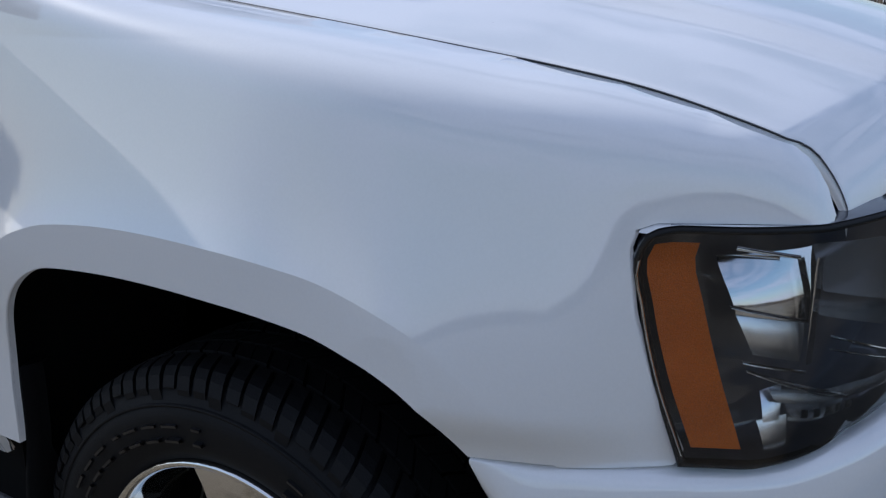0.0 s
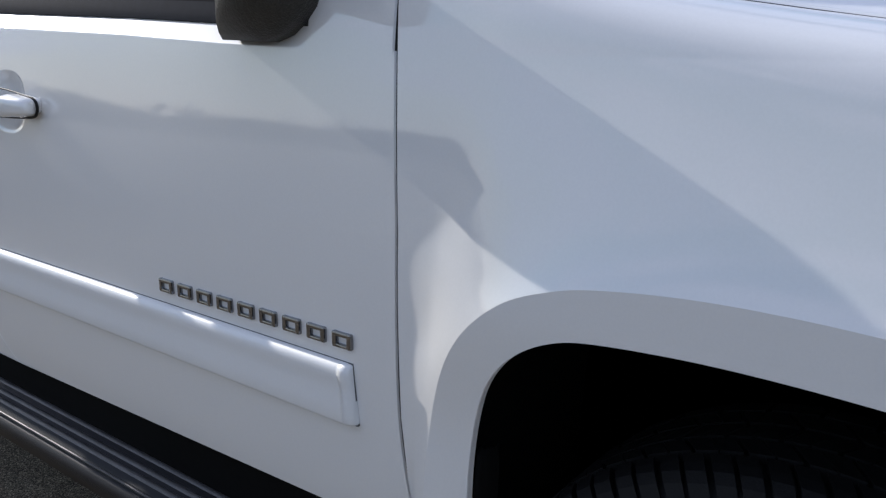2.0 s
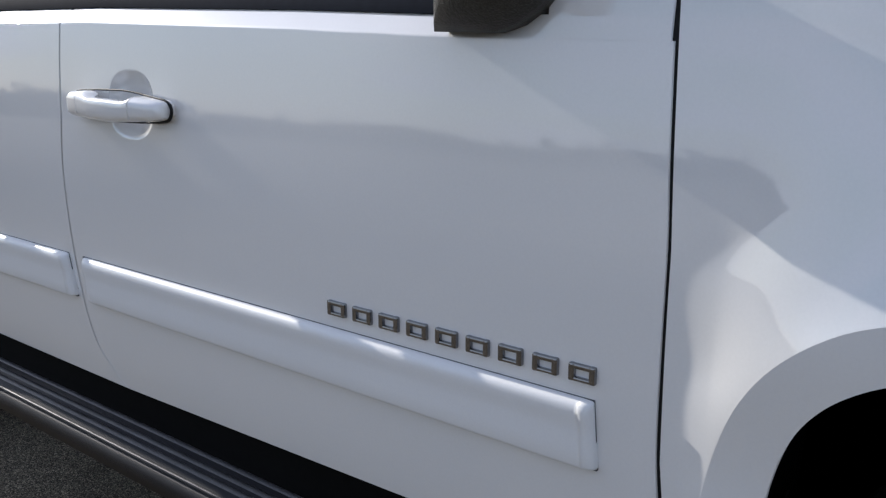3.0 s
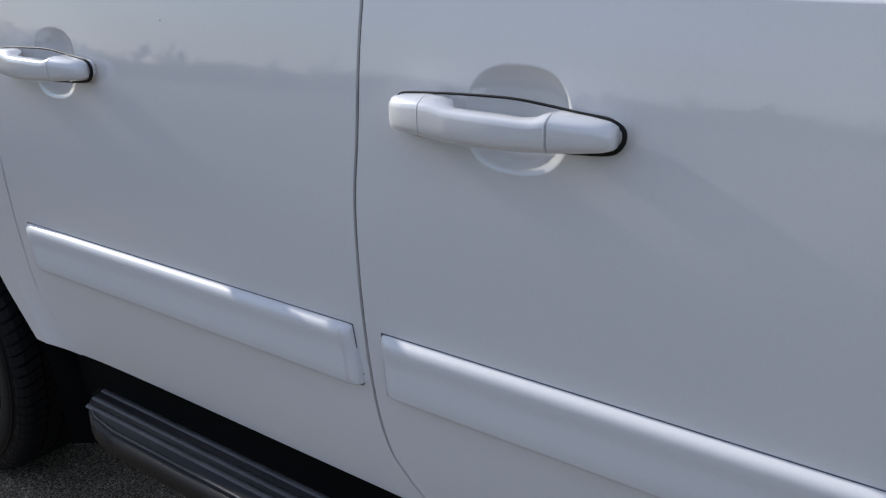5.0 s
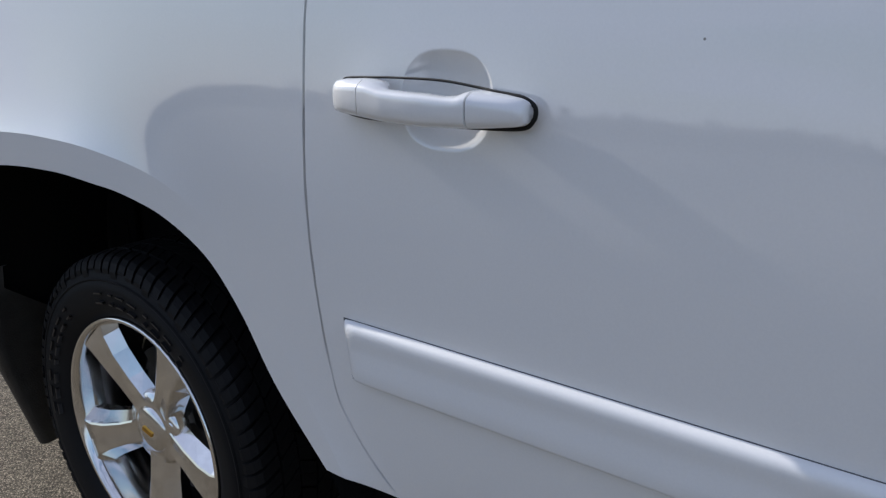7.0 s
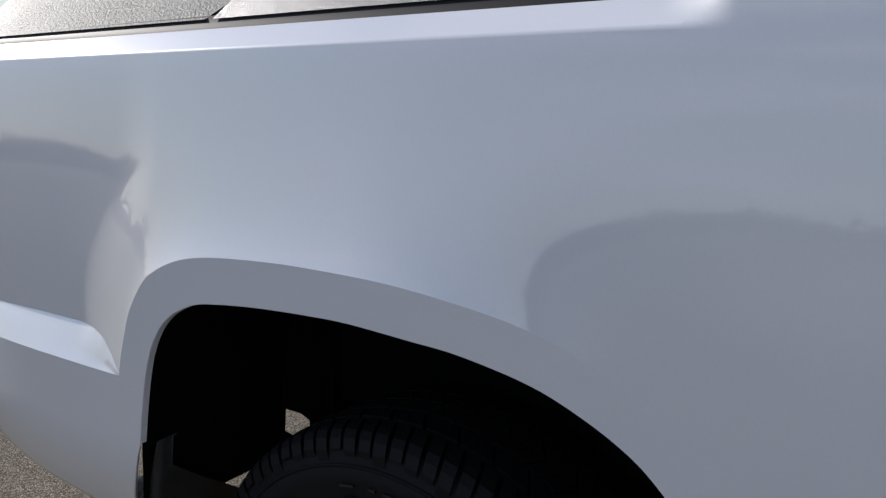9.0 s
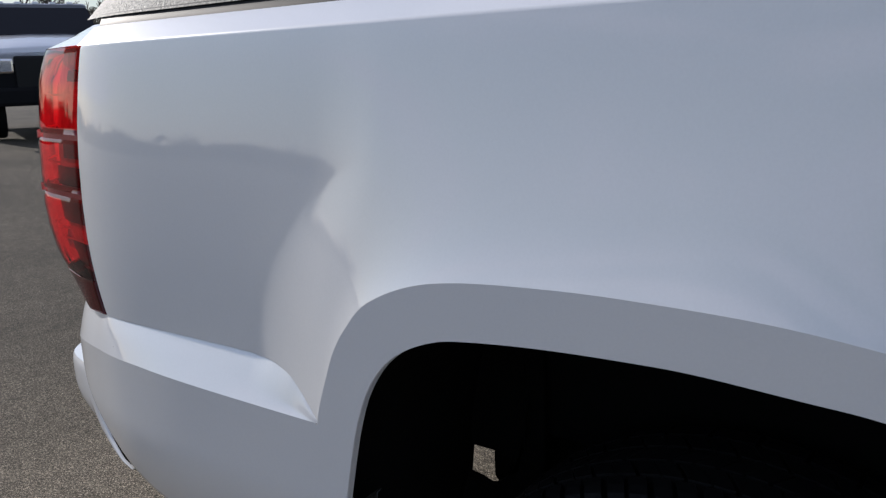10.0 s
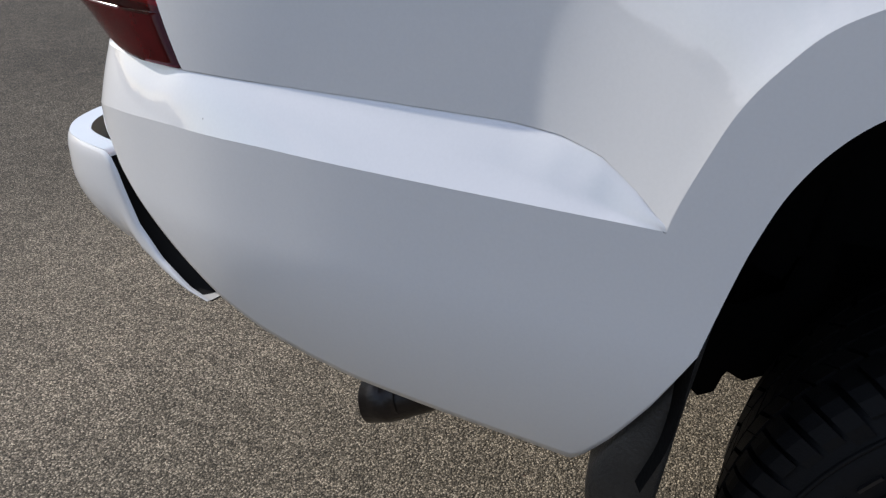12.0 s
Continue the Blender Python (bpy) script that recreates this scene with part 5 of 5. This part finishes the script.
    part("cap_mark", prism([(-0.018, -0.005), (0.016, -0.005), (0.018, 0.006), (-0.016, 0.006)], 0.0335, 0.037), GOLD, cap, "small plain gold mark", smooth=False)
    for k in range(5):
        a = radians(72 * k + 36)
        bm = lathe([(0.0, 0.050), (0.009, 0.050), (0.011, 0.054), (0.011, 0.075)], 10, (0.070 * math.cos(a), 0, 0.070 * math.sin(a)))
        part("lug_nut", bm, CHROME, hub)
    DISC = bpy.data.materials.get("brake_disc") or material("brake_disc", (0.10, 0.095, 0.09), 0.5, metal=0.7, vary=0.2)
    part("brake_disc", lathe([(0.05, 0.115), (0.17, 0.115), (0.172, 0.135), (0.05, 0.135)], 48), DISC, hub)
    # flat black disc added to stand for the dark behind the spoke openings
    part("barrel", lathe([(0.02, 0.17), (0.225, 0.17)], 48), UNDER, hub)
    return hub


wheel = build_wheel()
wheel.parent = truck
wheel.matrix_parent_inverse = Matrix.Translation(-truck.location)
wheel.matrix_basis = pose(-3.358, 0.052, 0.325, 0, 14, 0)
tagged(wheel, "five-spoke polished alloy wheel with black tyre", group="truck wheels")
for m in (pose(-0.028, 0.012, 0.392, 0, 50, 0), pose(-3.358, 1.958, 0.325, 0, 30, 180), pose(-0.028, 1.998, 0.392, 0, 5, 180)):
    copy_thing(wheel, m)

# ---- far side of the truck: the near side mirrored ----
FLIP = ("front_door", "rear_door", "fender", "quarter_panel", "side_window", "window_post", "weatherstrip", "bed_seal", "bed_side_cover", "sail_panel", "hood", "front_bumper", "rear_bumper", "bumper_step", "bumper_deck", "wheel_liner", "liner_bracket", "mud_flap", "running_board", "inner_wall")


def mirrored(ob, parent):
    me = ob.data.copy()
    me.transform(Matrix.Translation((0, 2.01, 0)) @ Matrix.Diagonal((1, -1, 1, 1)))
    me.flip_normals()
    made = new(ob.name.split(".")[0], me)
    made.parent = parent
    made.matrix_parent_inverse = ob.matrix_parent_inverse
    if "label" in ob:
        tagged(made, ob["label"])
    return made


for ob in [o for o in truck.children if o.type == "MESH" and o.name.split(".")[0] in FLIP]:
    twin = mirrored(ob, truck)
    for child in ob.children:
        if child.name.split(".")[0] not in ("badge_bar", "rib", "edge_bead"):
            mirrored(child, twin)
for hub in (lamp, headlamp, mirror):
    twin = new(hub.name.split(".")[0])
    twin.location = (hub.location.x, 2.01 - hub.location.y, hub.location.z)
    twin.parent = truck
    twin.matrix_parent_inverse = hub.matrix_parent_inverse.copy()
    for ob in [o for o in hub.children if o.type == "MESH"]:
        mirrored(ob, twin).data.transform(Matrix.Translation((0, -2.01, 0)))

# ---- ground and far surroundings ----
bm = bmesh.new()
xs = np.r_[-400, -200, -100, -60, np.linspace(-40, 10, 51), 30, 100, 400]
ys = np.r_[-400, -200, -100, -60, np.linspace(-40, 40, 41), 60, 100, 200, 400]
vs = {}
for i, x in enumerate(xs):
    for j, y in enumerate(ys):
        vs[i, j] = bm.verts.new((x, y, float(0.495 * step01(-5.5, -17.0, x) * step01(-8, 0, y)) - 0.012 - 0.062 * float(step01(0, -3.2, x))))
for i in range(len(xs) - 1):
    for j in range(len(ys) - 1):
        bm.faces.new((vs[i, j], vs[i + 1, j], vs[i + 1, j + 1], vs[i, j + 1]))
ground = tagged(part("ground", bm, ASPHALT), "grey asphalt car park with exposed stones", "ground", kind="structure")

# bare woods round the lot
WOOD = material("bare_branches", (0.075, 0.058, 0.045), 0.9, vary=0.3)
rnd = random.Random(4)


def branch(vl, fl, p, d, length, rad, level):
    """A tapered three-sided limb that forks."""
    e = p + d * length
    a = d.orthogonal().normalized()
    b = d.cross(a)
    base = len(vl)
    for q, r in ((p, rad), (e, rad * 0.6)):
        for k in range(3):
            t = k * 2.094
            vl.append(q + (a * math.cos(t) + b * math.sin(t)) * r)
    for k in range(3):
        j = (k + 1) % 3
        fl.append((base + k, base + j, base + 3 + j, base + 3 + k))
    if level == 0:
        return
    for _ in range(4 if level > 1 else 5):
        turn = Vector((rnd.uniform(-1, 1), rnd.uniform(-1, 1), rnd.uniform(-0.2, 0.9)))
        branch(vl, fl, p + d * length * rnd.uniform(0.45, 1.0), (d + turn * 0.75).normalized(), length * rnd.uniform(0.5, 0.72), rad * 0.55, level - 1)


kinds = []
for k in range(4):
    vl, fl = [], []
    branch(vl, fl, Vector((0, 0, -0.3)), Vector((0, 0, 1)), 2.2, 0.20, 4)
    kinds.append((np.array([tuple(v) for v in vl]), fl))
vl, fl = [], []
for k in range(420):
    ang = 2 * math.pi * k / 420 + rnd.uniform(-0.01, 0.01)
    dist = rnd.uniform(85, 130)
    scale = rnd.uniform(0.5, 0.95) * (1 + 1.6 * step01(math.radians(32), math.radians(18), abs(ang - math.radians(152))))
    v, f = kinds[k % 4]
    c, s_ = math.cos(k * 1.7), math.sin(k * 1.7)
    base = len(vl)
    v2 = np.c_[v[:, 0] * c - v[:, 1] * s_, v[:, 0] * s_ + v[:, 1] * c, v[:, 2]] * scale * (1.25, 1.25, 1.0)
    vl.extend((v2 + (-2 + dist * math.cos(ang), dist * math.sin(ang), 0.5)).tolist())
    fl.extend([tuple(i + base for i in q) for q in f])
for k in range(2600):
    ang, dist = rnd.uniform(0, 2 * math.pi), rnd.uniform(78, 100)
    c = Vector((-2 + dist * math.cos(ang), dist * math.sin(ang), 0.3))
    tall = rnd.uniform(1.9, 3.0) * (1 + 0.35 * math.sin(ang * 23) * math.sin(ang * 7 + 1))
    for _ in range(34):
        foot = c + Vector((rnd.uniform(-1.6, 1.6), rnd.uniform(-1.6, 1.6), -0.4))
        tip = foot + Vector((rnd.uniform(-0.5, 0.5), rnd.uniform(-0.5, 0.5), tall * rnd.uniform(0.7, 1.1)))
        side = (tip - foot).cross(Vector((rnd.uniform(-1, 1), rnd.uniform(-1, 1), 0.1))).normalized() * rnd.uniform(0.04, 0.16)
        base = len(vl)
        vl.extend([tuple(foot - side), tuple(foot + side), tuple(tip + side * 0.5), tuple(tip - side * 0.5)])
        fl.append((base, base + 1, base + 2, base + 3))
me = bpy.data.meshes.new("woods")
me.from_pydata(vl, [], fl)
me.materials.append(WOOD)
woods = tagged(new("woods", me), "bare brown winter trees round the car park", "trees", kind="stuff")

# dark pickup parked across the lot
DARKPAINT = material("dark_truck_paint", (0.02, 0.022, 0.026), 0.3, coat=1.0)
MATT = material("matt_dark_body", (0.006, 0.006, 0.007), 0.7, spec=0.15)
DARKGLASS = material("dark_windscreen", (0.004, 0.006, 0.011), 0.25, spec=0.25)
SILVER = material("silver_hood", (0.62, 0.63, 0.65), 0.3, metal=0.3, coat=1.0)


def far_truck(m):
    t = new("parked_pickup_truck")
    body = part("body", box((-5.0, -1.0, 0.62), (0.0, 1.0, 1.15), 0.12), MATT, t, smooth=False)
    bm = box((-1.40, -0.94, 1.12), (0.02, 0.94, 1.52), 0.10)
    bmesh.ops.subdivide_edges(bm, edges=bm.edges, cuts=2, use_grid_fill=True)
    for v in bm.verts:
        if v.co.z > 1.25:
            v.co.z -= 0.20 * step01(-0.75, 0.02, v.co.x) + 0.05 * abs(v.co.y) ** 2
    part("bonnet", bm, SILVER, t, "pale shiny bonnet")
    bm = box((-3.6, -0.90, 1.2), (-1.2, 0.90, 2.02), 0.10)
    for v in bm.verts:
        if v.co.z > 1.6:
            v.co.y *= 0.84
            v.co.x = -2.45 + (v.co.x + 2.45) * 0.72
    part("cab", bm, DARKPAINT, t, smooth=False)
    bm = bmesh.new()
    f = bm.faces.new([bm.verts.new(p) for p in ((-1.20, -0.84, 1.46), (-1.20, 0.84, 1.46), (-1.58, 0.73, 1.94), (-1.58, -0.73, 1.94))])
    got = bmesh.ops.extrude_face_region(bm, geom=[f])
    bmesh.ops.translate(bm, verts=[v for v in got["geom"] if isinstance(v, bmesh.types.BMVert)], vec=(0.03, 0, 0.01))
    bmesh.ops.recalc_face_normals(bm, faces=bm.faces)
    part("windscreen", bm, DARKGLASS, t, smooth=False)
    part("grille", box((-0.04, -0.56, 0.70), (0.05, 0.56, 1.17), 0.03), GASKET, t, smooth=False)
    part("front_bumper", box((-0.08, -1.0, 0.48), (0.14, 1.0, 0.74), 0.05), MATT, t, smooth=False)
    for y in (-1, 1):
        part("headlamp", box((-0.12, y * 0.76 - 0.19, 0.93), (0.03, y * 0.76 + 0.19, 1.14), 0.03), CHROME, t, smooth=False)
        part("side_lamp", box((-0.10, y * 0.955 - 0.03, 0.93), (0.01, y * 0.955 + 0.03, 1.14), 0.01), AMBER, t, smooth=False)
        part("door_mirror", box((-1.62, y * 1.12 - 0.12, 1.30), (-1.48, y * 1.12 + 0.12, 1.58), 0.04), BLACK, t, smooth=False)
        for x in (-0.85, -4.2):
            w = part("wheel", lathe([(0.0, -0.02), (0.24, -0.02), (0.25, 0.0), (0.38, -0.01), (0.405, 0.02), (0.405, 0.24), (0.38, 0.27), (0.0, 0.27)], 40), RUBBER, t)
            w.matrix_basis = pose(x, y * 0.98, 0.405, 0, 0, 0 if y < 0 else 180)
    for k in range(5):
        part("roof_lamp", box((-1.72, -0.5 + k * 0.25 - 0.05, 1.99), (-1.60, -0.5 + k * 0.25 + 0.05, 2.045), 0.02), SILVER, t, smooth=False)
    t.matrix_basis = m
    tagged(t, "black pickup truck with pale bonnet parked facing the camera", "pickup truck")


far_truck(pose(-14.65, 5.75, 0.425, 0, 0, -22))
